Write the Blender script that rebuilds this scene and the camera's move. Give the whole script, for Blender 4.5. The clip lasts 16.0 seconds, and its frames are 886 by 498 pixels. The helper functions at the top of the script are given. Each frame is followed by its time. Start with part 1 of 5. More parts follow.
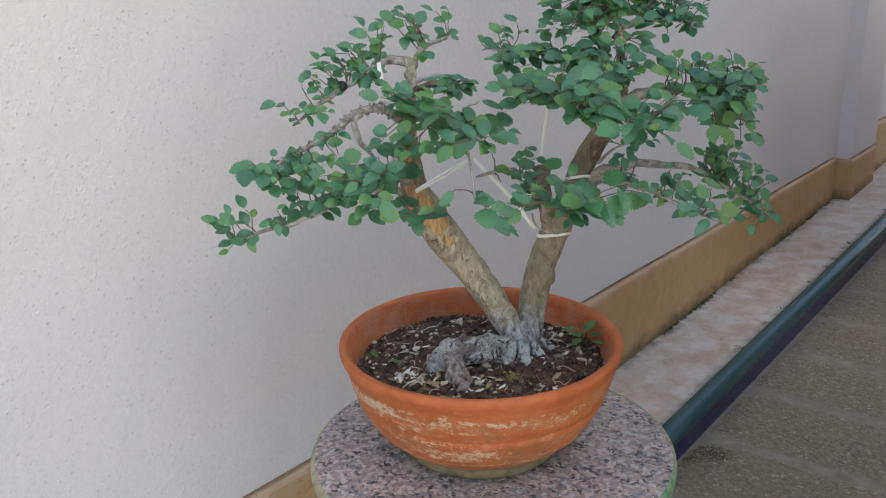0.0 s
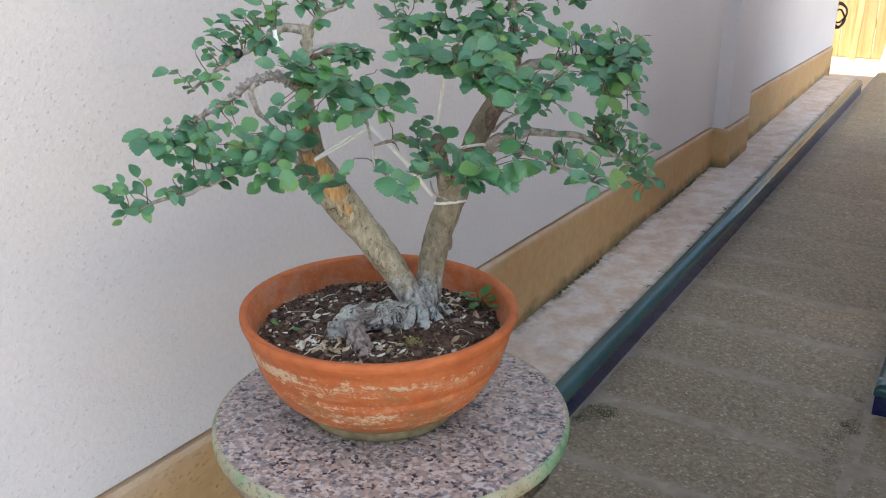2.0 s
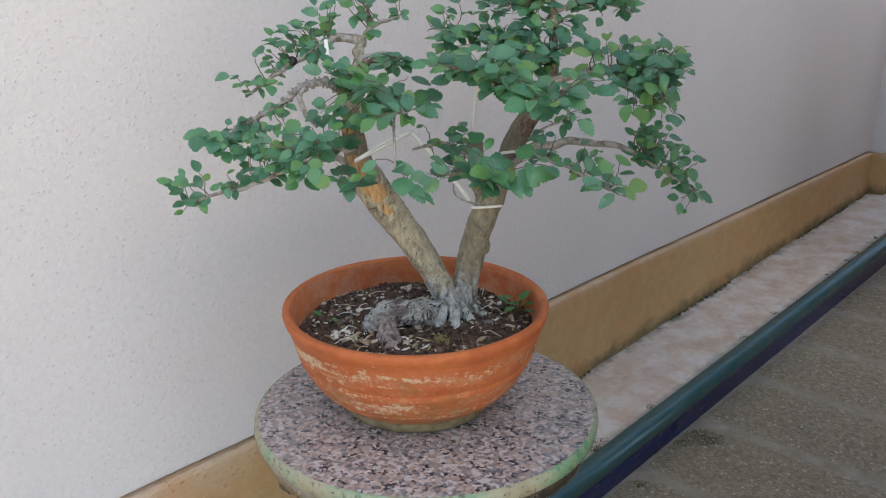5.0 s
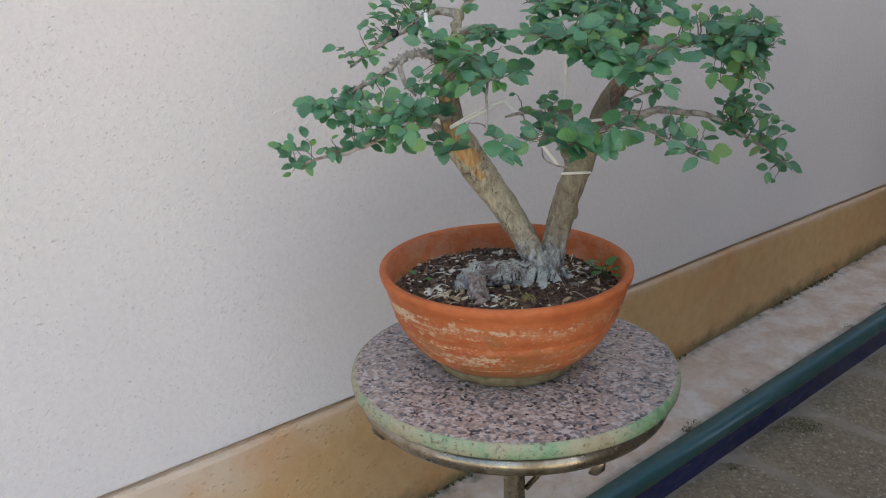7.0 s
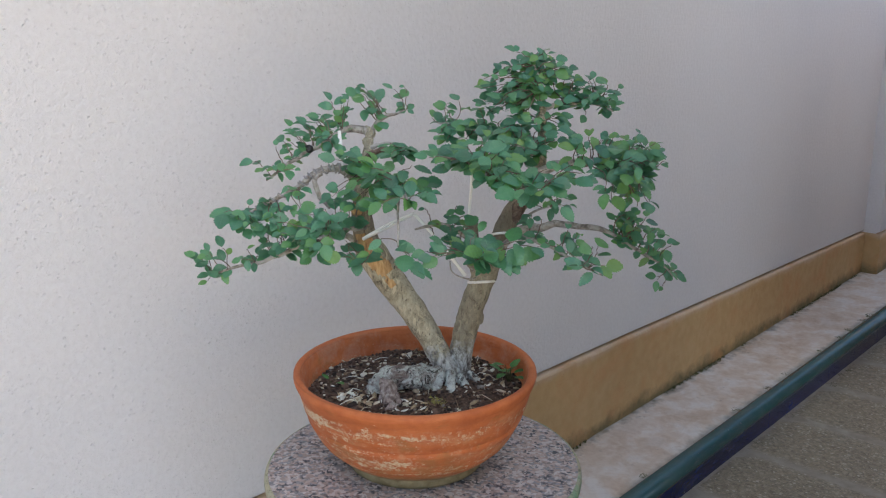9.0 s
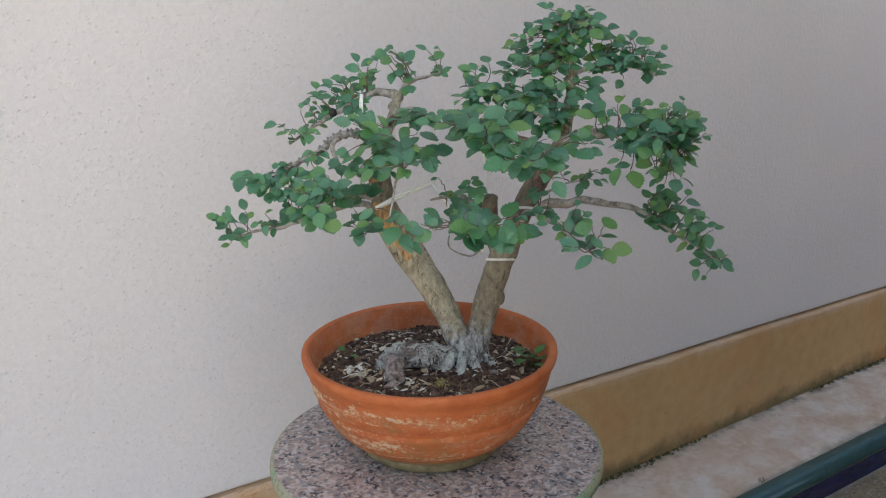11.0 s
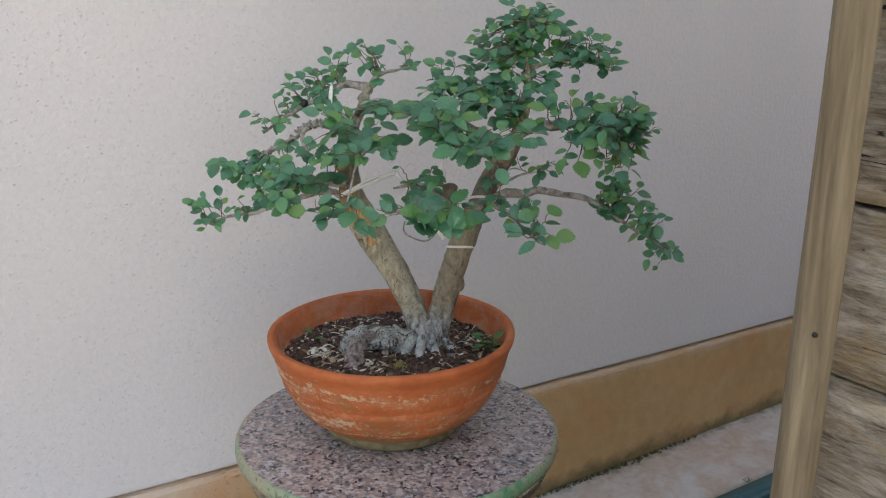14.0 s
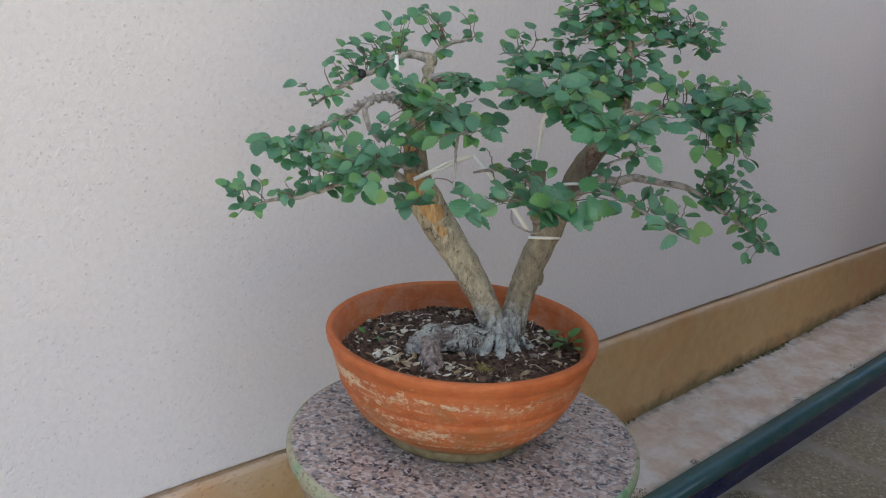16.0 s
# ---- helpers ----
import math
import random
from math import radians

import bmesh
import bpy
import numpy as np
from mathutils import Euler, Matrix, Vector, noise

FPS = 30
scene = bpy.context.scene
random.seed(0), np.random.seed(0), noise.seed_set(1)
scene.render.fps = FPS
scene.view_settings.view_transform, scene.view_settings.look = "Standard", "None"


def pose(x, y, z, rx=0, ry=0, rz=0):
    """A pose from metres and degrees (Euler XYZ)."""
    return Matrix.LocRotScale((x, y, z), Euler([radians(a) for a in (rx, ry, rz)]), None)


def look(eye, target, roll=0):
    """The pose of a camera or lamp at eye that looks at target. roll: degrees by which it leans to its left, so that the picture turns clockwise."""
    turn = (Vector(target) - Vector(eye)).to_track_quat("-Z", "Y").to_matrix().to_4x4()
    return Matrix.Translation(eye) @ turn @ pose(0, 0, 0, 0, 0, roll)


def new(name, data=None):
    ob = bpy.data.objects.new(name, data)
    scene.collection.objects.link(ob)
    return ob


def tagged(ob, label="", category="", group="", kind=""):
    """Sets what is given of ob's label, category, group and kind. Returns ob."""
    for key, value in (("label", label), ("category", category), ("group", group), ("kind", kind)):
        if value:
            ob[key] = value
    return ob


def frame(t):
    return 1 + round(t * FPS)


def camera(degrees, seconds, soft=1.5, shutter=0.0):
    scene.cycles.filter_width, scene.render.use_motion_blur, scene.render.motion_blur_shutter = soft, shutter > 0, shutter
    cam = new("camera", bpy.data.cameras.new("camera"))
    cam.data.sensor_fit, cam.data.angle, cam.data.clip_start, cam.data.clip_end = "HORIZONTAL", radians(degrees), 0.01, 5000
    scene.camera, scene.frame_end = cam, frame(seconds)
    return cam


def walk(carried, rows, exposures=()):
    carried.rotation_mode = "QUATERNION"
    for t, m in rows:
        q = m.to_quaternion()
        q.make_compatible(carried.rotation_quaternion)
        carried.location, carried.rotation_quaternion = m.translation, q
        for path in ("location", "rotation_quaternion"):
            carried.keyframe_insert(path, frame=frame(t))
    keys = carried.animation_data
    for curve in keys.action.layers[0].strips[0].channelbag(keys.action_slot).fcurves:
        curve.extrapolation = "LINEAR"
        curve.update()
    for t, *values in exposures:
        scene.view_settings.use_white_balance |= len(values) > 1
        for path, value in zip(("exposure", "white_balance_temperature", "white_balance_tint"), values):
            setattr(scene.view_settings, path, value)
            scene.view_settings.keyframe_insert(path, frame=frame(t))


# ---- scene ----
cam = camera(52.32, 16.0, soft=1.12)
PATH = [
    (0, (0.0455, 0.0546, 1.3434), (-1.1596, 1.5319, 0.7390), -1.56),
    (0.2, (0.0590, 0.0718, 1.3418), (-1.1321, 1.5551, 0.7245), -1.71),
    (0.5, (0.0702, 0.0794, 1.3377), (-1.0962, 1.5829, 0.7220), -1.75),
    (1, (0.0610, 0.0750, 1.3422), (-0.9939, 1.6391, 0.6783), -1.55),
    (1.5, (0.0355, 0.0386, 1.3438), (-0.9186, 1.6588, 0.6621), -0.48),
    (2, (0.0484, 0.0338, 1.3467), (-0.9482, 1.6327, 0.6757), 0.04),
    (2.5, (0.1283, 0.1066, 1.3390), (-1.0999, 1.5491, 0.6981), 2.38),
    (3, (0.1791, 0.1461, 1.3379), (-1.1324, 1.4919, 0.6532), 0.33),
    (3.2, (0.1820, 0.1425, 1.3419), (-1.1108, 1.5092, 0.6630), -0.53),
    (5.3, (0.2126, 0.0809, 1.3396), (-1.0936, 1.4595, 0.7123), -1.00),
    (5.5, (0.2100, 0.0632, 1.3400), (-1.1100, 1.4208, 0.6964), -1.64),
    (6, (0.2054, 0.0262, 1.3324), (-1.2525, 1.2520, 0.7224), -0.59),
    (6.5, (0.2158, 0.0148, 1.3239), (-1.2688, 1.1980, 0.6947), 0.00),
    (7, (0.2734, 0.0660, 1.3200), (-1.1823, 1.2780, 0.6782), -1.72),
    (7.5, (0.3002, 0.0858, 1.3479), (-1.0859, 1.3877, 0.7285), -2.52),
    (8, (0.3074, 0.0539, 1.3677), (-1.0405, 1.4472, 0.8757), -0.89),
    (8.2, (0.2963, 0.0317, 1.3799), (-1.0464, 1.4328, 0.8962), -0.52),
    (8.5, (0.2917, 0.0075, 1.3808), (-1.0352, 1.4285, 0.9118), -0.21),
    (10.8, (0.3959, 0.2455, 1.3584), (-1.1727, 1.3541, 0.8013), -0.54),
    (11, (0.4067, 0.2730, 1.3622), (-1.2085, 1.3197, 0.8186), -0.73),
    (11.5, (0.4493, 0.3518, 1.3622), (-1.2789, 1.1994, 0.8191), 0.96),
    (12, (0.4792, 0.3725, 1.3680), (-1.2584, 1.2151, 0.8477), 0.60),
    (12.4, (0.4848, 0.3782, 1.3686), (-1.2547, 1.2296, 0.8693), 0.48),
    (12.5, (0.4959, 0.3696, 1.3743), (-1.2416, 1.2268, 0.8780), 0.67),
    (13, (0.5049, 0.3724, 1.3617), (-1.2125, 1.2619, 0.8523), 1.27),
    (13.5, (0.5098, 0.3597, 1.3468), (-1.1889, 1.2662, 0.8057), -0.03),
    (14, (0.4954, 0.3234, 1.3497), (-1.1541, 1.3211, 0.8169), -0.06),
    (14.5, (0.4580, 0.2303, 1.3649), (-1.1044, 1.3724, 0.8604), 1.01),
    (15, (0.3832, 0.1567, 1.3607), (-1.1143, 1.3714, 0.8296), 2.63),
    (15.5, (0.3044, 0.1168, 1.3480), (-1.1441, 1.3686, 0.7696), 4.51),
    (16, (0.1977, 0.1197, 1.3256), (-1.2030, 1.4285, 0.7554), 3.48),
]
EXPOSURES = [(0.0, 1.46, 6320, 6), (0.5, 1.44, 6320, 6), (1.5, 1.73, 6420, 6), (2.5, 1.67, 6330, 6), (3.2, 1.61, 6330, 6), (6.0, 1.43, 6400, 6), (7.0, 1.33, 6420, 6), (7.6, 1.41, 6370, 6), (8.2, 1.46, 6220, 6), (8.7, 1.44, 6220, 6), (9.6, 1.39, 6360, 6), (11.5, 1.3, 6480, 6), (13.5, 1.23, 6500, 6), (14.5, 1.27, 6420, 6), (16.0, 1.3, 6380, 6)]
walk(cam, [(t, look(eye, target, roll)) for t, eye, target, roll in PATH], EXPOSURES)

# ---------------------------------------------------------------- light
SUN_HEIGHT = radians(50)
world = bpy.data.worlds.new("sky")
scene.world = world
world.use_nodes = True
sky = world.node_tree.nodes.new("ShaderNodeTexSky")
sky.sky_type, sky.sun_disc = "NISHITA", False
sky.sun_elevation, sky.sun_rotation = SUN_HEIGHT, radians(104)
sky.dust_density = 1.3
background = world.node_tree.nodes["Background"]
background.inputs["Strength"].default_value = 0.085
world.node_tree.links.new(sky.outputs["Color"], background.inputs["Color"])

sun = new("sun", bpy.data.lights.new("sun", "SUN"))
sun.data.energy, sun.data.angle, sun.data.color = 5.0, radians(0.5), (1.0, 0.93, 0.82)
sun.matrix_world = look((-8.0, -2.0, 8.25 * math.tan(SUN_HEIGHT)), (0.0, 0.0, 0.0))

# ---------------------------------------------------------------- plan, in metres
SLOPE = 0.0359            # the passage climbs as it goes away
WALL_X = -1.126           # face of the stucco wall
PLINTH_X = -1.119         # face of the painted plinth below it
GROOVE_Z = 0.4345         # top edge of the plinth
WALL_END = 7.3
LEDGE_0, PAVE_0 = 0.0843, -0.008
TRIM_IN, TRIM_OUT = -0.863, -0.815
TABLE = Vector((-0.560, 0.885, 0.755))
POT = Vector((-0.5785, 0.8875, 0.755))
ROOT = Vector((-0.535, 0.925, 0.872))
VIEW_SIDE = Vector((0.79, -0.61, 0.0))   # the open side of the passage


def ledge_z(y):
    return LEDGE_0 + SLOPE * y


def pave_z(y):
    return PAVE_0 + SLOPE * y


# ---------------------------------------------------------------- materials
def material(name):
    m = bpy.data.materials.new(name)
    m.use_nodes = True
    tree = m.node_tree
    return m, tree, tree.nodes["Principled BSDF"]


def node(tree, kind, settings=(), **values):
    n = tree.nodes.new(kind)
    for key, value in dict(settings).items():
        setattr(n, key, value)
    for key, value in values.items():
        n.inputs[key.replace("_", " ")].default_value = value
    return n


def coords(tree, scale=(1, 1, 1), kind="Object"):
    c = node(tree, "ShaderNodeTexCoord")
    m = node(tree, "ShaderNodeMapping")
    m.inputs["Scale"].default_value = scale
    tree.links.new(c.outputs[kind], m.inputs["Vector"])
    return m.outputs["Vector"]


def noise_tex(tree, vector, scale, detail=4.0, rough=0.55, warp=0.0):
    n = node(tree, "ShaderNodeTexNoise", Scale=scale, Detail=detail, Roughness=rough, Distortion=warp)
    tree.links.new(vector, n.inputs["Vector"])
    return n.outputs["Fac"]


def ramp(tree, fac, stops, hard=False):
    r = node(tree, "ShaderNodeValToRGB")
    r.color_ramp.interpolation = "CONSTANT" if hard else "LINEAR"
    els = r.color_ramp.elements
    for i, (at, colour) in enumerate(stops):
        e = els[i] if i < 2 else els.new(at)
        e.position = at
        e.color = (*colour, 1) if len(colour) == 3 else colour
    tree.links.new(fac, r.inputs["Fac"])
    return r.outputs["Color"]


def grey(v):
    return (v, v, v)


def blend(tree, fac, a, b, mode="MIX"):
    m = node(tree, "ShaderNodeMix", {"data_type": "RGBA", "blend_type": mode})
    for sock, value in ((m.inputs["Factor"], fac), (m.inputs["A"], a), (m.inputs["B"], b)):
        if isinstance(value, (int, float)):
            sock.default_value = value
        elif isinstance(value, tuple):
            sock.default_value = (*value, 1)
        else:
            tree.links.new(value, sock)
    return m.outputs["Result"]


def maths(tree, op, a, b=0.0, clamp=False):
    m = node(tree, "ShaderNodeMath", {"operation": op, "use_clamp": clamp})
    for sock, value in ((m.inputs[0], a), (m.inputs[1], b)):
        if isinstance(value, (int, float)):
            sock.default_value = value
        else:
            tree.links.new(value, sock)
    return m.outputs["Value"]


def height_of(tree, axis="Z", kind="Object"):
    s = node(tree, "ShaderNodeSeparateXYZ")
    c = node(tree, "ShaderNodeTexCoord")
    tree.links.new(c.outputs[kind], s.inputs["Vector"])
    return s.outputs[axis]


def bump(tree, bsdf, *layers):
    last = None
    for height, strength, distance in layers:
        b = node(tree, "ShaderNodeBump", Strength=strength, Distance=distance)
        tree.links.new(height, b.inputs["Height"])
        if last:
            tree.links.new(last, b.inputs["Normal"])
        last = b.outputs["Normal"]
    tree.links.new(last, bsdf.inputs["Normal"])


def finish(tree, bsdf, colour, rough, metal=0.0):
    for key, value in (("Base Color", colour), ("Roughness", rough), ("Metallic", metal)):
        if isinstance(value, tuple):
            bsdf.inputs[key].default_value = (*value, 1)
        elif isinstance(value, (int, float)):
            bsdf.inputs[key].default_value = value
        else:
            tree.links.new(value, bsdf.inputs[key])


def stucco():
    m, t, b = material("stucco")
    v = coords(t)
    big = noise_tex(t, v, 1.6, 3)
    mid = noise_tex(t, v, 95, 3, 0.55, 0.3)
    wide = noise_tex(t, v, 28, 3, 0.5)
    fine = noise_tex(t, v, 300, 3, 0.6)
    pits = node(t, "ShaderNodeTexVoronoi", {"feature": "F1"}, Scale=120.0, Randomness=1.0)
    t.links.new(coords(t, (1, 0.85, 1)), pits.inputs["Vector"])
    hole = ramp(t, pits.outputs["Distance"], [(0.10, grey(0.0)), (0.30, grey(1.0))])
    chance = node(t, "ShaderNodeSeparateColor")
    t.links.new(pits.outputs["Color"], chance.inputs["Color"])
    some = ramp(t, maths(t, "ADD", chance.outputs["Red"], maths(t, "MULTIPLY", maths(t, "SUBTRACT", noise_tex(t, v, 9, 3), 0.5), 0.9)), [(0.27, grey(0.0)), (0.42, grey(1.0))])
    hole = blend(t, some, hole, grey(1.0), "LIGHTEN")
    colour = ramp(t, big, [(0.3, (0.700, 0.678, 0.690)), (0.7, (0.760, 0.738, 0.750))])
    colour = blend(t, 0.3, colour, ramp(t, mid, [(0.35, (0.645, 0.635, 0.645)), (0.6, (0.75, 0.745, 0.762))]))
    # shade inside the pits, painted faintly into the colour
    colour = blend(t, maths(t, "MULTIPLY", maths(t, "SUBTRACT", 1.0, hole), 0.05), colour, (0.50, 0.46, 0.44))
    finish(t, b, colour, 0.9)
    bump(t, b, (wide, 0.14, 0.010), (mid, 0.42, 0.006), (hole, 0.34, 0.005), (fine, 0.35, 0.002))
    return m


def plinth_paint(rise=0.0):
    """Ochre paint; rise lifts its top edge where the plinth steps up."""
    m, t, b = material("plinth_paint")
    v = coords(t)
    big = noise_tex(t, v, 2.3, 4)
    mid = noise_tex(t, v, 30, 4)
    fine = noise_tex(t, v, 200, 3, 0.6)
    tan = ramp(t, big, [(0.3, (0.51, 0.325, 0.145)), (0.7, (0.60, 0.415, 0.205))])
    tan = blend(t, 0.35, tan, ramp(t, mid, [(0.35, (0.46, 0.295, 0.13)), (0.65, (0.59, 0.415, 0.22))]))
    # chalky marks along the plinth top, with the highlight of its lit bevel painted in
    near_top = maths(t, "ADD", height_of(t), maths(t, "MULTIPLY", noise_tex(t, v, 9, 4), 0.05))
    grime = maths(t, "SUBTRACT", maths(t, "SUBTRACT", height_of(t), maths(t, "MULTIPLY", height_of(t, "Y"), SLOPE)), maths(t, "MULTIPLY", noise_tex(t, v, 11, 5, 0.65), 0.11))
    tan = blend(t, ramp(t, grime, [(0.040, grey(0.9)), (0.078, grey(0.0))]), tan, (0.17, 0.14, 0.065))
    pale_mask = ramp(t, near_top, [(0.435 + rise, grey(0.0)), (0.465 + rise, grey(0.55))])
    # a broad paler area near the stand, growing upwards and towards low y
    tint = maths(t, "ADD", height_of(t), maths(t, "MULTIPLY", noise_tex(t, v, 6, 5, 0.65), 0.16))
    tint = maths(t, "SUBTRACT", tint, maths(t, "MULTIPLY", maths(t, "SUBTRACT", height_of(t, "Y"), 0.3), 0.30))
    pale_mask = maths(t, "MAXIMUM", pale_mask, ramp(t, tint, [(0.25, grey(0.0)), (0.40, grey(0.75))]))
    colour = blend(t, pale_mask, tan, (0.68, 0.58, 0.49))
    rust = ramp(t, noise_tex(t, v, 5.5, 5, 0.65, 0.3), [(0.48, grey(0.0)), (0.66, grey(0.60))])
    colour = blend(t, rust, colour, (0.57, 0.31, 0.135))
    pits = node(t, "ShaderNodeTexVoronoi", {"feature": "F1"}, Scale=105.0, Randomness=1.0)
    t.links.new(coords(t, (1, 0.6, 1)), pits.inputs["Vector"])
    dents = ramp(t, pits.outputs["Distance"], [(0.05, grey(0.0)), (0.34, grey(1.0))])
    few = ramp(t, noise_tex(t, v, 60, 2), [(0.46, grey(1.0)), (0.56, grey(0.0))])
    dents = blend(t, few, dents, grey(1.0), "LIGHTEN")
    finish(t, b, colour, 0.8)
    bump(t, b, (noise_tex(t, v, 17, 4), 0.45, 0.016), (mid, 0.5, 0.006), (dents, 0.6, 0.005), (fine, 0.4, 0.002))
    return m


def concrete():
    m, t, b = material("ledge_concrete")
    v = coords(t)
    cloud = noise_tex(t, v, 7.0, 4, 0.55, 0.4)
    other = noise_tex(t, v, 15.0, 4, 0.6, 0.3)
    mid = noise_tex(t, v, 60, 5, 0.65)
    fine = noise_tex(t, v, 220, 3)
    colour = ramp(t, cloud, [(0.34, (0.54, 0.41, 0.295)), (0.48, (0.70, 0.585, 0.465)), (0.60, (0.78, 0.74, 0.68))])
    colour = blend(t, 0.5, colour, ramp(t, other, [(0.38, (0.55, 0.405, 0.285)), (0.50, (0.66, 0.56, 0.46)), (0.60, (0.76, 0.735, 0.70))]))
    colour = blend(t, 0.25, colour, ramp(t, mid, [(0.35, (0.42, 0.33, 0.25)), (0.60, (0.68, 0.61, 0.53))]))
    # dark worn spots, thin and broken
    spots = ramp(t, noise_tex(t, v, 34, 6, 0.7), [(0.62, grey(0.0)), (0.70, grey(0.45))])
    colour = blend(t, spots, colour, (0.25, 0.215, 0.18))
    # dirt gathered along the edging
    near = maths(t, "ADD", height_of(t, "X"), maths(t, "MULTIPLY", noise_tex(t, v, 22, 5, 0.65), 0.055))
    colour = blend(t, ramp(t, maths(t, "ADD", near, 1.0), [(0.140, grey(0.0)), (0.165, grey(0.7))]), colour, (0.20, 0.18, 0.145))
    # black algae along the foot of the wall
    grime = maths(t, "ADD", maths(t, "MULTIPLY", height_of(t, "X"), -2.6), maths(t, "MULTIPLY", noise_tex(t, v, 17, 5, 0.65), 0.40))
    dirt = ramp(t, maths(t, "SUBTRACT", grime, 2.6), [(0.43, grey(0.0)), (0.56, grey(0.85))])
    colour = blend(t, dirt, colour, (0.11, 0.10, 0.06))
    finish(t, b, colour, 0.6)
    bump(t, b, (other, 0.35, 0.010), (mid, 0.4, 0.005), (fine, 0.3, 0.002))
    return m


def paver():
    m, t, b = material("washed_paver")
    place = node(t, "ShaderNodeNewGeometry").outputs["Position"]
    big = noise_tex(t, place, 4.5, 4, 0.6)
    mid = noise_tex(t, place, 55, 5, 0.7)
    grit = node(t, "ShaderNodeTexVoronoi", {"feature": "F1"}, Scale=150.0)
    t.links.new(place, grit.inputs["Vector"])
    pick = node(t, "ShaderNodeSeparateColor")
    t.links.new(grit.outputs["Color"], pick.inputs["Color"])
    stones = ramp(t, pick.outputs["Red"], [(0.0, (0.129, 0.101, 0.063)), (0.30, (0.218, 0.177, 0.112)), (0.62, (0.319, 0.267, 0.177)), (0.86, (0.448, 0.386, 0.280)), (0.96, (0.694, 0.650, 0.538))], True)
    colour = blend(t, 0.45, stones, ramp(t, big, [(0.3, (0.224, 0.183, 0.120)), (0.7, (0.336, 0.280, 0.188))]))
    colour = blend(t, 0.35, colour, ramp(t, mid, [(0.36, (0.134, 0.106, 0.069)), (0.62, (0.381, 0.319, 0.218))]))
    info = node(t, "ShaderNodeObjectInfo")
    colour = blend(t, 0.35, colour, ramp(t, info.outputs["Random"], [(0.0, grey(0.42)), (1.0, grey(0.60))]), "OVERLAY")
    # cement smeared over the borders of each slab
    side = maths(t, "ABSOLUTE", height_of(t, "Y"))
    smear = maths(t, "ADD", side, maths(t, "MULTIPLY", noise_tex(t, place, 30, 5, 0.65), 0.030))
    colour = blend(t, ramp(t, smear, [(0.140, grey(0.0)), (0.168, grey(0.6))]), colour, (0.355, 0.31, 0.24))
    finish(t, b, colour, ramp(t, pick.outputs["Green"], [(0.0, grey(0.38)), (1.0, grey(0.66))]))
    bump(t, b, (grit.outputs["Distance"], 0.55, 0.003), (big, 0.25, 0.006))
    return m


def mortar():
    m, t, b = material("mortar")
    v = coords(t)
    mid = noise_tex(t, v, 22, 5)
    colour = ramp(t, mid, [(0.3, (0.27, 0.23, 0.175)), (0.7, (0.40, 0.355, 0.28))])
    finish(t, b, colour, 0.9)
    bump(t, b, (noise_tex(t, v, 140, 4), 0.5, 0.003))
    return m


def glaze(name, low, high, rough=0.22):
    m, t, b = material(name)
    place = node(t, "ShaderNodeNewGeometry").outputs["Position"]

    def stretched(along):
        n = node(t, "ShaderNodeMapping")
        n.inputs["Scale"].default_value = (1, along, 1)
        t.links.new(place, n.inputs["Vector"])
        return n.outputs["Vector"]
    mid = noise_tex(t, stretched(0.4), 9, 4)
    colour = ramp(t, mid, [(0.3, low), (0.7, high)])
    scratches = ramp(t, noise_tex(t, stretched(0.1), 170, 4, 0.7), [(0.60, grey(0.0)), (0.74, grey(0.22))])
    dust = ramp(t, noise_tex(t, stretched(0.3), 45, 5, 0.65), [(0.48, grey(0.0)), (0.78, grey(0.20))])
    chips = ramp(t, noise_tex(t, place, 90, 4, 0.6), [(0.735, grey(0.0)), (0.755, grey(0.9))])
    colour = blend(t, scratches, colour, (0.30, 0.33, 0.32))
    colour = blend(t, dust, colour, (0.17, 0.17, 0.155))
    colour = blend(t, chips, colour, (0.52, 0.50, 0.46))
    finish(t, b, colour, rough)
    bump(t, b, (noise_tex(t, place, 60, 3), 0.10, 0.002))
    return m


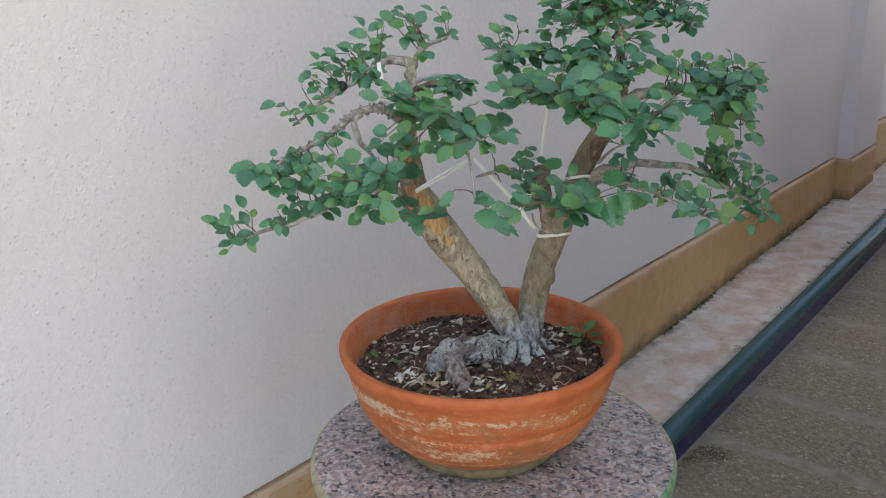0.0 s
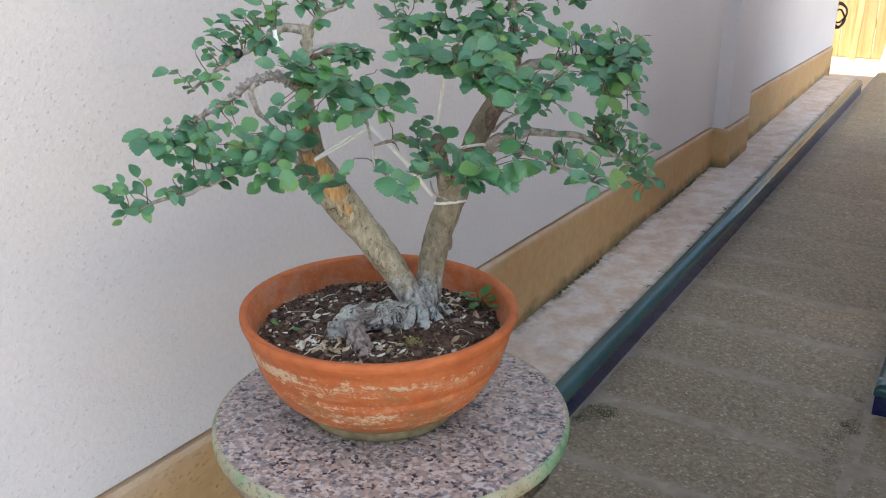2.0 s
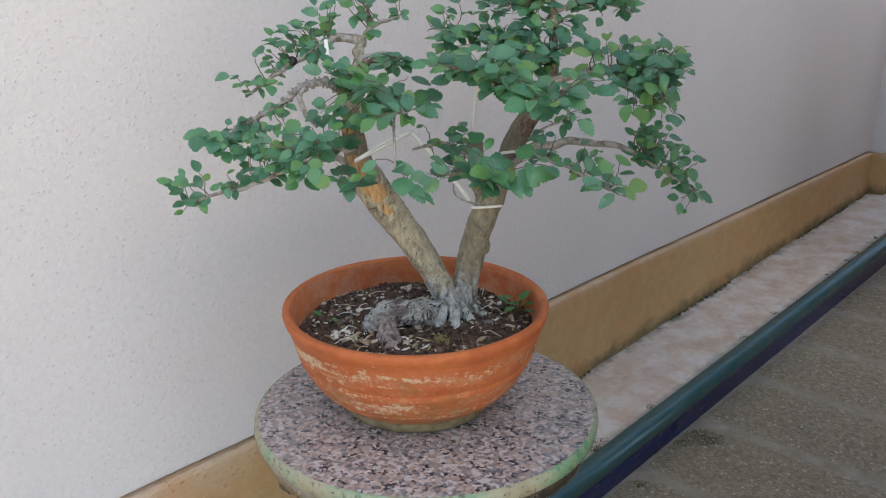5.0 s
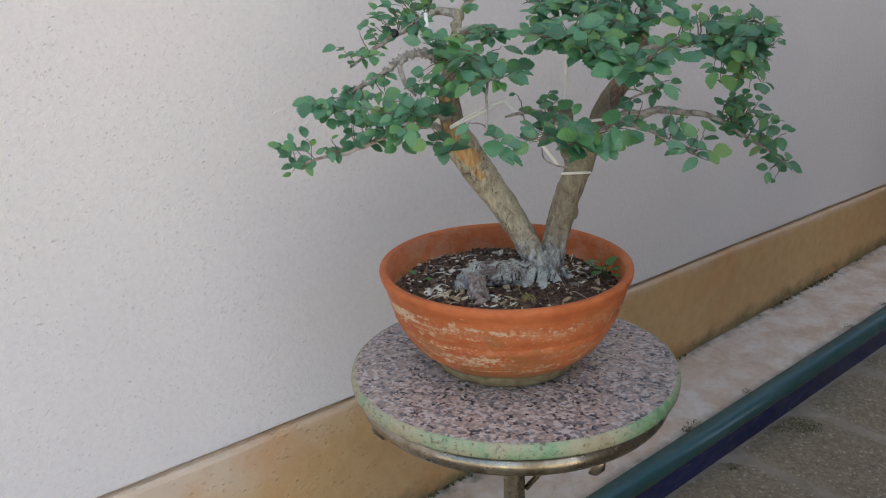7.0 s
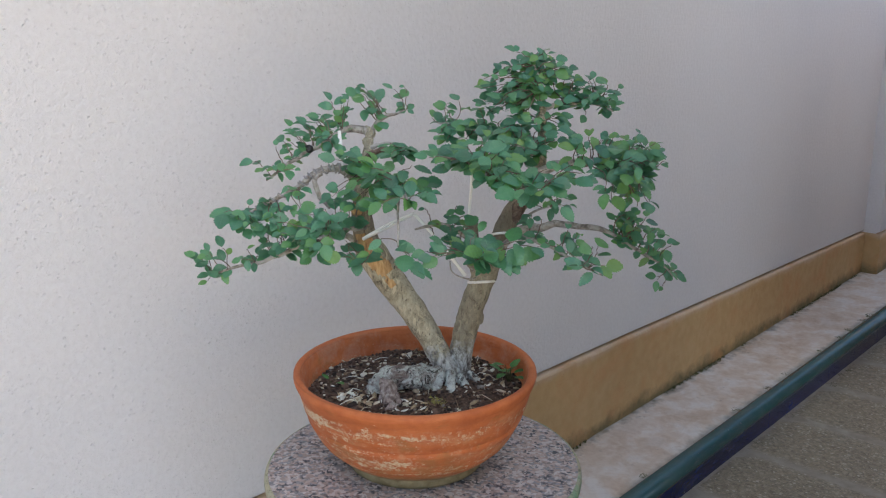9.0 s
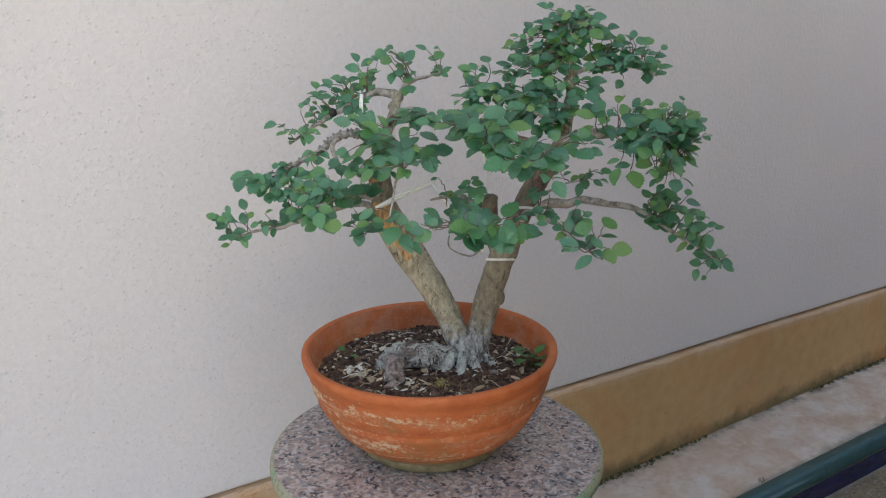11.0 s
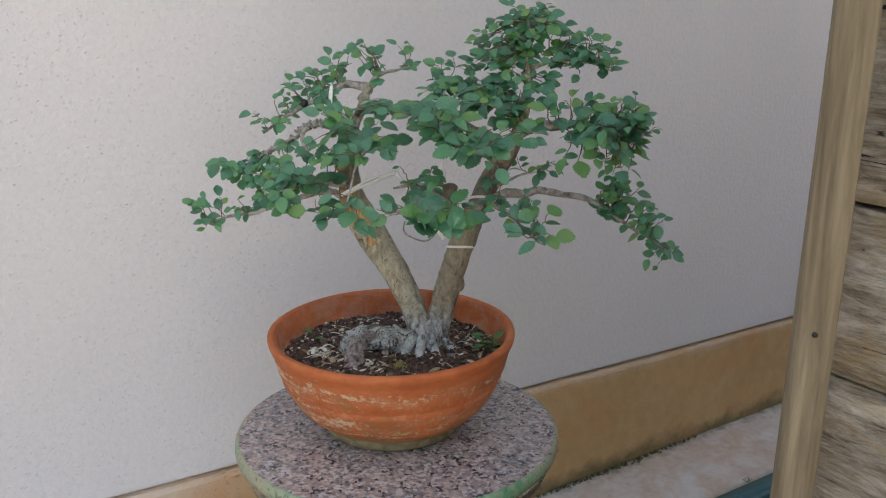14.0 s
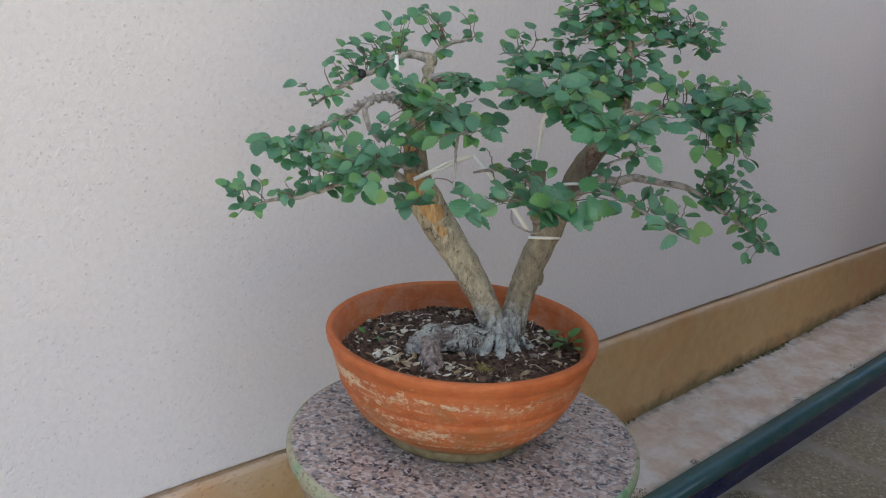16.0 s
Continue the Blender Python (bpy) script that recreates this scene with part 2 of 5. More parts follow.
def terracotta():
    m, t, b = material("terracotta")
    v = coords(t)
    clay = ramp(t, noise_tex(t, coords(t, (6, 6, 20)), 2.2, 5, 0.6), [(0.25, (0.33, 0.075, 0.020)), (0.5, (0.50, 0.128, 0.032)), (0.75, (0.60, 0.185, 0.055))])
    clay = blend(t, 0.3, clay, ramp(t, noise_tex(t, v, 70, 4), [(0.3, (0.36, 0.095, 0.030)), (0.7, (0.58, 0.20, 0.075))]))
    z = height_of(t)
    # lime bloom in broken level streaks round the belly
    streak = noise_tex(t, coords(t, (7, 7, 36)), 1.5, 7, 0.72, 0.6)
    belly = ramp(t, z, [(0.018, grey(0.4)), (0.040, grey(0.8)), (0.060, grey(1.05)), (0.074, grey(0.9)), (0.084, grey(0.45)), (0.094, grey(0.8)), (0.106, grey(1.1)), (0.120, grey(0.2)), (0.126, grey(0.0))])
    grains = maths(t, "MULTIPLY", maths(t, "SUBTRACT", noise_tex(t, v, 130, 6, 0.8), 0.5), 0.75)
    bent = noise_tex(t, coords(t, (14, 14, 30)), 1.7, 5, 0.65, 0.8)
    band = maths(t, "MULTIPLY", maths(t, "SUBTRACT", belly, 1.0), 0.16)
    soft = maths(t, "ADD", maths(t, "ADD", bent, band), maths(t, "MULTIPLY", grains, 0.35))
    # thin chalky film, then crusts that stand proud
    colour = blend(t, ramp(t, soft, [(0.46, grey(0.0)), (0.64, grey(0.34))]), clay, (0.58, 0.36, 0.20))
    flaky = maths(t, "ADD", maths(t, "ADD", streak, grains), band)
    # the crust holds in patches round the bowl
    held = maths(t, "MULTIPLY", maths(t, "SUBTRACT", noise_tex(t, coords(t, (1, 1, 2.2)), 8.0, 3, 0.5), 0.5), 0.42)
    flaky = maths(t, "ADD", flaky, maths(t, "SUBTRACT", held, 0.018))
    # two slanting runs of lime on the side to the open
    across = maths(t, "ADD", maths(t, "MULTIPLY", height_of(t, "X"), 0.694), maths(t, "MULTIPLY", height_of(t, "Y"), 0.72))
    facing = maths(t, "SUBTRACT", maths(t, "MULTIPLY", height_of(t, "X"), 0.72), maths(t, "MULTIPLY", height_of(t, "Y"), 0.694))
    facing = ramp(t, maths(t, "MULTIPLY", facing, 10.0), [(0.0, grey(0.0)), (0.6, grey(1.0))])
    for level, fall, thick, middle, half, much in ((0.1075, -0.12, 0.008, -0.034, 0.062, 0.16), (0.056, -0.26, 0.013, -0.045, 0.080, 0.045)):
        away = maths(t, "ABSOLUTE", maths(t, "SUBTRACT", z, maths(t, "ADD", maths(t, "MULTIPLY", across, fall), level)))
        along = maths(t, "POWER", maths(t, "ABSOLUTE", maths(t, "DIVIDE", maths(t, "SUBTRACT", across, middle), half)), 2.0)
        run = maths(t, "SUBTRACT", maths(t, "SUBTRACT", 1.0, maths(t, "DIVIDE", away, thick)), along, True)
        flaky = maths(t, "ADD", flaky, maths(t, "MULTIPLY", maths(t, "MULTIPLY", run, facing), much))
    bloom = ramp(t, flaky, [(0.53, grey(0.0)), (0.575, grey(0.55)), (0.64, grey(0.95))])
    colour = blend(t, bloom, colour, (0.68, 0.56, 0.38))
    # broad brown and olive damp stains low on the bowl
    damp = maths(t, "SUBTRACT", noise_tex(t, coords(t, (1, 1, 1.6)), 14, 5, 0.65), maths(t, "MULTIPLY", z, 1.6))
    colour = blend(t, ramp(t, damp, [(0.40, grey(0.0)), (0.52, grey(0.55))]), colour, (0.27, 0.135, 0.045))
    scuff = ramp(t, noise_tex(t, coords(t, (9, 9, 40)), 3.0, 6, 0.7, 0.5), [(0.56, grey(0.0)), (0.70, grey(0.45))])
    colour = blend(t, scuff, colour, (0.34, 0.075, 0.022))
    # thin dark lines left by the potter's wheel
    turned = noise_tex(t, coords(t, (0.6, 0.6, 160)), 1.6, 3, 0.6)
    colour = blend(t, ramp(t, turned, [(0.62, grey(0.0)), (0.72, grey(0.5))]), colour, (0.26, 0.075, 0.028))
    crumb = ramp(t, noise_tex(t, v, 120, 4, 0.7), [(0.56, grey(0.0)), (0.63, grey(0.7))])
    colour = blend(t, maths(t, "MULTIPLY", crumb, maths(t, "MULTIPLY", belly, 0.35)), colour, (0.66, 0.56, 0.42))
    # green-grey water line round the foot
    line = maths(t, "ADD", z, maths(t, "MULTIPLY", noise_tex(t, v, 25, 4), 0.012))
    foot = ramp(t, line, [(0.023, grey(0.95)), (0.037, grey(0.0))])
    colour = blend(t, foot, colour, ramp(t, noise_tex(t, v, 40, 4), [(0.35, (0.15, 0.115, 0.05)), (0.65, (0.34, 0.29, 0.165))]))
    # pinkish salts dried on the inside of the rim
    wide = maths(t, "SQRT", maths(t, "ADD", maths(t, "POWER", height_of(t, "X"), 2.0), maths(t, "POWER", height_of(t, "Y"), 2.0)))
    inner = maths(t, "MULTIPLY", ramp(t, maths(t, "MULTIPLY", wide, 5.0), [(0.815, grey(1.0)), (0.835, grey(0.0))]), ramp(t, z, [(0.095, grey(0.0)), (0.105, grey(1.0))]))
    salts = ramp(t, noise_tex(t, v, 26, 6, 0.7, 0.4), [(0.47, grey(0.0)), (0.64, grey(0.55))])
    colour = blend(t, maths(t, "MULTIPLY", inner, salts), colour, (0.52, 0.29, 0.19))
    finish(t, b, colour, 0.72)
    rings = noise_tex(t, coords(t, (1, 1, 60)), 2.0, 3)
    bump(t, b, (rings, 0.35, 0.004), (bloom, 0.5, 0.0015), (noise_tex(t, v, 160, 4), 0.25, 0.002))
    return m


def granite():
    m, t, b = material("granite")
    v = coords(t)
    warped = node(t, "ShaderNodeVectorMath", {"operation": "ADD"})
    n = node(t, "ShaderNodeTexNoise", Scale=180.0, Detail=2.0)
    t.links.new(v, n.inputs["Vector"])
    shift = node(t, "ShaderNodeVectorMath", {"operation": "SCALE"}, Scale=0.006)
    t.links.new(n.outputs["Color"], shift.inputs[0])
    t.links.new(v, warped.inputs[0])
    t.links.new(shift.outputs["Vector"], warped.inputs[1])

    def cells(scale, stops):
        c = node(t, "ShaderNodeTexVoronoi", {"feature": "F1"}, Scale=scale)
        t.links.new(warped.outputs["Vector"], c.inputs["Vector"])
        s = node(t, "ShaderNodeSeparateColor")
        t.links.new(c.outputs["Color"], s.inputs["Color"])
        return ramp(t, s.outputs["Red"], stops, True)

    feldspar = cells(190.0, [(0.0, (0.36, 0.29, 0.26)), (0.26, (0.46, 0.375, 0.335)), (0.54, (0.25, 0.255, 0.275)), (0.72, (0.53, 0.50, 0.49))])
    mica = cells(250.0, [(0.0, grey(1.0)), (0.26, grey(0.6)), (0.40, grey(0.0))])
    patch = ramp(t, noise_tex(t, v, 60, 3), [(0.42, grey(0.12)), (0.58, grey(1.0))])
    colour = blend(t, maths(t, "MULTIPLY", mica, patch), feldspar, (0.036, 0.040, 0.056))
    finish(t, b, colour, 0.28)
    bump(t, b, (noise_tex(t, v, 300, 3), 0.12, 0.001))
    return m


def slab_edge():
    m, t, b = material("slab_edge")
    v = coords(t)
    colour = ramp(t, noise_tex(t, v, 12, 4), [(0.36, (0.34, 0.30, 0.19)), (0.50, (0.38, 0.37, 0.25)), (0.60, (0.24, 0.37, 0.225)), (0.70, (0.12, 0.31, 0.16))])
    flakes = ramp(t, noise_tex(t, v, 55, 5, 0.7), [(0.42, grey(0.0)), (0.62, grey(0.6))])
    colour = blend(t, flakes, colour, (0.42, 0.39, 0.28))
    specks = ramp(t, noise_tex(t, v, 150, 5, 0.75), [(0.55, grey(0.0)), (0.62, grey(0.85))])
    colour = blend(t, specks, colour, (0.11, 0.12, 0.08))
    finish(t, b, colour, 0.7)
    bump(t, b, (noise_tex(t, v, 90, 4), 0.5, 0.003))
    return m


def brass():
    m, t, b = material("tarnished_metal")
    v = coords(t)
    tarnish = noise_tex(t, v, 20, 5, 0.65)
    colour = ramp(t, tarnish, [(0.35, (0.20, 0.165, 0.12)), (0.52, (0.40, 0.36, 0.29)), (0.64, (0.50, 0.45, 0.36)), (0.72, (0.66, 0.50, 0.24))])
    finish(t, b, colour, ramp(t, tarnish, [(0.3, grey(0.42)), (0.7, grey(0.16))]), 1.0)
    bump(t, b, (noise_tex(t, v, 120, 3), 0.2, 0.001))
    return m


def bark(name="bark", darken=0.0):
    """Flaking elm bark; the second argument mixes in the upright trunk's grey-brown, crown shade included."""
    m, t, b = material(name)
    v = coords(t)
    plates = noise_tex(t, coords(t, (1, 1, 0.6)), 120, 8, 0.75, 0.8)
    big = noise_tex(t, v, 24, 4)
    colour = ramp(t, big, [(0.34, (0.19, 0.16, 0.11)), (0.5, (0.36, 0.32, 0.225)), (0.64, (0.52, 0.48, 0.36))])
    colour = blend(t, 0.6, colour, ramp(t, plates, [(0.35, (0.085, 0.068, 0.048)), (0.45, (0.29, 0.25, 0.175)), (0.60, (0.52, 0.48, 0.36))]))
    # loose flakes and dark specks of old bark
    flake = noise_tex(t, coords(t, (1, 1, 0.45)), 95, 6, 0.75, 1.4)
    colour = blend(t, ramp(t, flake, [(0.55, grey(0.0)), (0.59, grey(0.8))]), colour, (0.60, 0.53, 0.37))
    colour = blend(t, ramp(t, flake, [(0.38, grey(0.95)), (0.43, grey(0.0))]), colour, (0.055, 0.04, 0.028))
    if darken:
        # the young leader above keeps its pale skin
        lower = maths(t, "MULTIPLY", ramp(t, height_of(t), [(0.31, grey(1.0)), (0.35, grey(0.0))]), darken)
        colour = blend(t, lower, colour, ramp(t, noise_tex(t, v, 34, 5, 0.65), [(0.36, (0.12, 0.10, 0.075)), (0.62, (0.25, 0.22, 0.165))]))
    # older brown bark on the upper trunks, with some leaf shadow painted in
    old = maths(t, "ADD", height_of(t), maths(t, "MULTIPLY", noise_tex(t, v, 30, 5, 0.65), 0.12))
    colour = blend(t, ramp(t, old, [(0.235, grey(0.0)), (0.275, grey(0.5)), (0.31, grey(0.5)), (0.36, grey(0.0))]), colour, (0.135, 0.10, 0.07))
    # pale lime crust on the root collar
    crust = maths(t, "ADD", height_of(t), maths(t, "MULTIPLY", noise_tex(t, v, 42, 5, 0.65), 0.10))
    pale = ramp(t, crust, [(0.092, grey(0.9)), (0.108, grey(0.0))])
    lime = ramp(t, noise_tex(t, coords(t, (1, 1, 0.5)), 110, 6, 0.75), [(0.36, (0.05, 0.045, 0.04)), (0.44, (0.22, 0.21, 0.20)), (0.52, (0.45, 0.46, 0.45)), (0.64, (0.70, 0.72, 0.70))])
    colour = blend(t, pale, colour, lime)
    finish(t, b, colour, 0.85)
    bump(t, b, (plates, 0.8, 0.005), (noise_tex(t, v, 300, 4), 0.4, 0.0015))
    return m


def root_crust():
    m, t, b = material("root_crust")
    v = coords(t)
    patch = noise_tex(t, v, 42, 6, 0.7, 0.6)
    grain = noise_tex(t, v, 150, 7, 0.8, 1.0)
    seam = noise_tex(t, coords(t, (1, 1, 0.35)), 62, 6, 0.7, 2.2)
    colour = ramp(t, patch, [(0.40, (0.21, 0.155, 0.135)), (0.46, (0.35, 0.32, 0.29)), (0.52, (0.54, 0.56, 0.52)), (0.62, (0.72, 0.755, 0.70))])
    colour = blend(t, ramp(t, grain, [(0.35, grey(0.85)), (0.44, grey(0.0))]), colour, (0.12, 0.10, 0.082))
    colour = blend(t, ramp(t, seam, [(0.41, grey(0.95)), (0.45, grey(0.0))]), colour, (0.04, 0.033, 0.027))
    finish(t, b, colour, 0.9)
    bump(t, b, (seam, 0.9, 0.009), (grain, 0.7, 0.003))
    return m


def twig_bark(name, low, mid, high):
    m, t, b = material(name)
    v = coords(t)
    f = noise_tex(t, v, 130, 6, 0.7, 0.5)
    colour = ramp(t, f, [(0.34, low), (0.5, mid), (0.66, high)])
    pale = ramp(t, noise_tex(t, v, 30, 4), [(0.52, grey(0.0)), (0.64, grey(0.6))])
    colour = blend(t, pale, colour, high)
    finish(t, b, colour, 0.8)
    bump(t, b, (f, 0.8, 0.003))
    return m


def bare_wood():
    m, t, b = material("bare_wood")
    grain = noise_tex(t, coords(t, (1.6, 1.6, 0.25)), 130, 5, 0.6)
    colour = ramp(t, grain, [(0.30, (0.10, 0.055, 0.028)), (0.38, (0.36, 0.20, 0.085)), (0.55, (0.52, 0.33, 0.145)), (0.72, (0.64, 0.45, 0.24))])
    finish(t, b, colour, 0.75)
    bump(t, b, (grain, 0.7, 0.004))
    return m


def leaf_green(per_island):
    m, t, b = material("leaf_green")
    if per_island:
        pick = node(t, "ShaderNodeNewGeometry").outputs["Random Per Island"]
    else:
        pick = node(t, "ShaderNodeObjectInfo").outputs["Random"]
    colour = ramp(t, pick, [(0.0, (0.046, 0.158, 0.087)), (0.22, (0.071, 0.237, 0.131)), (0.50, (0.093, 0.292, 0.156)), (0.74, (0.108, 0.321, 0.118)), (0.90, (0.152, 0.363, 0.083)), (0.99, (0.233, 0.405, 0.070))])
    v = coords(t)
    colour = blend(t, 0.25, colour, ramp(t, noise_tex(t, v, 150, 4), [(0.35, (0.034, 0.135, 0.072)), (0.65, (0.135, 0.320, 0.160))]))
    lamina = node(t, "ShaderNodeAttribute", {"attribute_name": "lamina"})
    sep = node(t, "ShaderNodeSeparateXYZ")
    t.links.new(lamina.outputs["Vector"], sep.inputs["Vector"])
    side = maths(t, "ABSOLUTE", sep.outputs["X"])
    rib = ramp(t, side, [(0.0, grey(1.0)), (0.028, grey(0.0))])
    veins = maths(t, "SINE", maths(t, "MULTIPLY", maths(t, "SUBTRACT", sep.outputs["Y"], maths(t, "MULTIPLY", side, 0.75)), 48.0))
    veins = maths(t, "ADD", rib, ramp(t, veins, [(0.80, grey(0.0)), (1.0, grey(0.5))]), True)
    colour = blend(t, maths(t, "MULTIPLY", veins, 0.30), colour, (0.16, 0.33, 0.17))
    finish(t, b, colour, 0.36)
    b.inputs["Specular IOR Level"].default_value = 0.95
    bump(t, b, (noise_tex(t, v, 330, 3), 0.25, 0.001), (veins, 0.25, 0.0006))
    glow = node(t, "ShaderNodeBsdfTranslucent")
    lit = blend(t, 0.5, colour, (0.10, 0.27, 0.04))
    t.links.new(lit, glow.inputs["Color"])
    mix = node(t, "ShaderNodeMixShader", Fac=0.28)
    t.links.new(b.outputs["BSDF"], mix.inputs[1])
    t.links.new(glow.outputs["BSDF"], mix.inputs[2])
    t.links.new(mix.outputs["Shader"], t.nodes["Material Output"].inputs["Surface"])
    return m


def soil_mat():
    m, t, b = material("potting_soil")
    v = coords(t)
    f = noise_tex(t, v, 150, 6, 0.7)
    finish(t, b, ramp(t, f, [(0.3, (0.022, 0.013, 0.009)), (0.48, (0.085, 0.050, 0.034)), (0.68, (0.21, 0.135, 0.092))]), 0.95)
    bump(t, b, (f, 0.9, 0.006))
    return m


def chips_mat():
    m, t, b = material("soil_litter")
    pick = node(t, "ShaderNodeNewGeometry").outputs["Random Per Island"]
    colour = ramp(t, pick, [(0.0, (0.035, 0.020, 0.014)), (0.34, (0.095, 0.052, 0.034)), (0.60, (0.16, 0.10, 0.07)), (0.78, (0.22, 0.19, 0.165)), (0.87, (0.36, 0.28, 0.19)), (0.94, (0.66, 0.63, 0.54))], True)
    v = coords(t)
    colour = blend(t, 0.3, colour, ramp(t, noise_tex(t, v, 260, 4), [(0.3, grey(0.10)), (0.7, grey(0.6))]), "OVERLAY")
    finish(t, b, colour, 0.8)
    return m


def weathered(name, along, dark, mid, light, scale=1.0):
    m, t, b = material(name)
    squash = [1.0, 1.0, 1.0]
    squash["XYZ".index(along)] = 0.06
    grain = noise_tex(t, coords(t, tuple(squash)), 150 * scale, 6, 0.68, 0.25)
    wide = noise_tex(t, coords(t, tuple(squash)), 38 * scale, 4, 0.6, 0.4)
    colour = ramp(t, wide, [(0.30, dark), (0.5, mid), (0.70, light)])
    colour = blend(t, 0.5, colour, ramp(t, grain, [(0.34, dark), (0.5, mid), (0.66, light)]))
    finish(t, b, colour, 0.85)
    bump(t, b, (wide, 0.6, 0.005), (grain, 0.6, 0.002))
    return m


def driftwood():
    """Silvered board, deeply grained, with ochre stains and open cracks along x."""
    m, t, b = material("old_board")
    info = node(t, "ShaderNodeObjectInfo")
    place = node(t, "ShaderNodeTexCoord").outputs["Object"]
    shift = node(t, "ShaderNodeVectorMath", {"operation": "ADD"})
    far = node(t, "ShaderNodeVectorMath", {"operation": "SCALE"}, Scale=7.0)
    t.links.new(info.outputs["Random"], far.inputs[0])
    t.links.new(place, shift.inputs[0])
    t.links.new(far.outputs["Vector"], shift.inputs[1])

    def along(k):
        n = node(t, "ShaderNodeMapping")
        n.inputs["Scale"].default_value = (k, 1, 1)
        t.links.new(shift.outputs["Vector"], n.inputs["Vector"])
        return n.outputs["Vector"]
    wave = noise_tex(t, along(0.22), 48, 7, 0.72, 1.6)
    grain = noise_tex(t, along(0.13), 230, 6, 0.75, 0.9)
    blot = noise_tex(t, along(0.6), 22, 6, 0.7, 0.8)
    colour = ramp(t, wave, [(0.34, (0.10, 0.078, 0.055)), (0.44, (0.31, 0.26, 0.195)), (0.54, (0.50, 0.45, 0.37)), (0.64, (0.76, 0.72, 0.65))])
    colour = blend(t, 0.45, colour, ramp(t, grain, [(0.36, (0.07, 0.052, 0.036)), (0.47, (0.33, 0.28, 0.21)), (0.62, (0.66, 0.62, 0.54))]))
    colour = blend(t, ramp(t, blot, [(0.50, grey(0.0)), (0.66, grey(0.6))]), colour, (0.44, 0.31, 0.145))
    colour = blend(t, ramp(t, blot, [(0.30, grey(0.7)), (0.42, grey(0.0))]), colour, (0.13, 0.11, 0.085))
    cracks = ramp(t, noise_tex(t, along(0.12), 75, 6, 0.65, 1.8), [(0.335, grey(1.0)), (0.375, grey(0.0))])
    colour = blend(t, cracks, colour, (0.03, 0.024, 0.018))
    finish(t, b, colour, 0.85)
    deep = maths(t, "SUBTRACT", wave, maths(t, "MULTIPLY", cracks, 0.5))
    bump(t, b, (deep, 0.9, 0.009), (grain, 0.7, 0.003))
    return m


def plain(name, low, high, rough, scale=40.0):
    m, t, b = material(name)
    v = coords(t)
    f = noise_tex(t, v, scale, 4)
    finish(t, b, ramp(t, f, [(0.3, low), (0.7, high)]), rough)
    bump(t, b, (f, 0.15, 0.002))
    return m


STUCCO, PLINTH, CONCRETE, PAVER, MORTAR = stucco(), plinth_paint(), concrete(), paver(), mortar()
PLINTH_FAR = plinth_paint(0.088)
GREEN_TILE = glaze("green_glaze", (0.028, 0.092, 0.100), (0.046, 0.128, 0.135), 0.14)
BLUE_TILE = glaze("blue_glaze", (0.012, 0.016, 0.080), (0.020, 0.030, 0.145), 0.18)
PURPLE_TILE = glaze("violet_glaze", (0.10, 0.085, 0.36), (0.16, 0.13, 0.46), 0.25)
CLAY, GRANITE, EDGE, BRASS = terracotta(), granite(), slab_edge(), brass()
# the second bark is greyer and has shade from the crown painted in
BARK, DARK_BARK = bark(), bark("dark_bark", 0.5)
CRUST, LIMB, WOUND = root_crust(), twig_bark("limb_bark", (0.14, 0.118, 0.098), (0.35, 0.315, 0.275), (0.54, 0.515, 0.475)), bare_wood()
TWIG = twig_bark("twig_bark", (0.07, 0.045, 0.035), (0.15, 0.10, 0.075), (0.27, 0.21, 0.16))
LEAF, FOLIAGE = leaf_green(False), leaf_green(True)
SOIL, CHIPS = soil_mat(), chips_mat()
POST = weathered("post_wood", "Z", (0.095, 0.072, 0.044), (0.205, 0.165, 0.105), (0.34, 0.285, 0.195))
BOARD = driftwood()
FENCE = weathered("fence_wood", "Z", (0.46, 0.26, 0.10), (0.60, 0.39, 0.19), (0.72, 0.53, 0.31), 0.3)
WHITE = plain("white_paint", (0.72, 0.71, 0.68), (0.82, 0.81, 0.78), 0.5)
MINT = plain("green_paint", (0.16, 0.42, 0.30), (0.25, 0.52, 0.38), 0.5)
BLACK = plain("black_rubber", (0.012, 0.012, 0.012), (0.03, 0.03, 0.03), 0.5)
TAPE = plain("tying_tape", (0.82, 0.82, 0.79), (0.90, 0.90, 0.88), 0.4, 120.0)
WIRE = plain("training_wire", (0.24, 0.225, 0.22), (0.38, 0.36, 0.35), 0.45, 120.0)
BEIGE = plain("beige_render", (0.44, 0.32, 0.23), (0.54, 0.42, 0.31), 0.9)
GREY_RENDER = plain("grey_render", (0.25, 0.228, 0.205), (0.33, 0.305, 0.275), 0.9)
MOSS = plain("moss", (0.070, 0.068, 0.030), (0.150, 0.150, 0.060), 0.95, 120.0)
WEED = plain("weed_green", (0.035, 0.13, 0.022), (0.075, 0.21, 0.035), 0.5, 120.0)
ROOT_SKIN = twig_bark("root_skin", (0.085, 0.058, 0.048), (0.27, 0.21, 0.185), (0.46, 0.42, 0.385))
DRY_MOSS = plain("dry_moss", (0.20, 0.17, 0.04), (0.42, 0.38, 0.12), 0.9, 200.0)
EARTH = plain("bare_ground", (0.62, 0.485, 0.335), (0.74, 0.595, 0.425), 0.9, 3.0)


# ---------------------------------------------------------------- building
def thing(name, at, label, category, group="", kind=""):
    ob = new(name)
    ob.location = at
    ob.empty_display_size = 0.05
    return tagged(ob, label, category, group, kind)


def offset_of(ob):
    v = Vector((0, 0, 0))
    while ob:
        v += ob.location
        ob = ob.parent
    return v


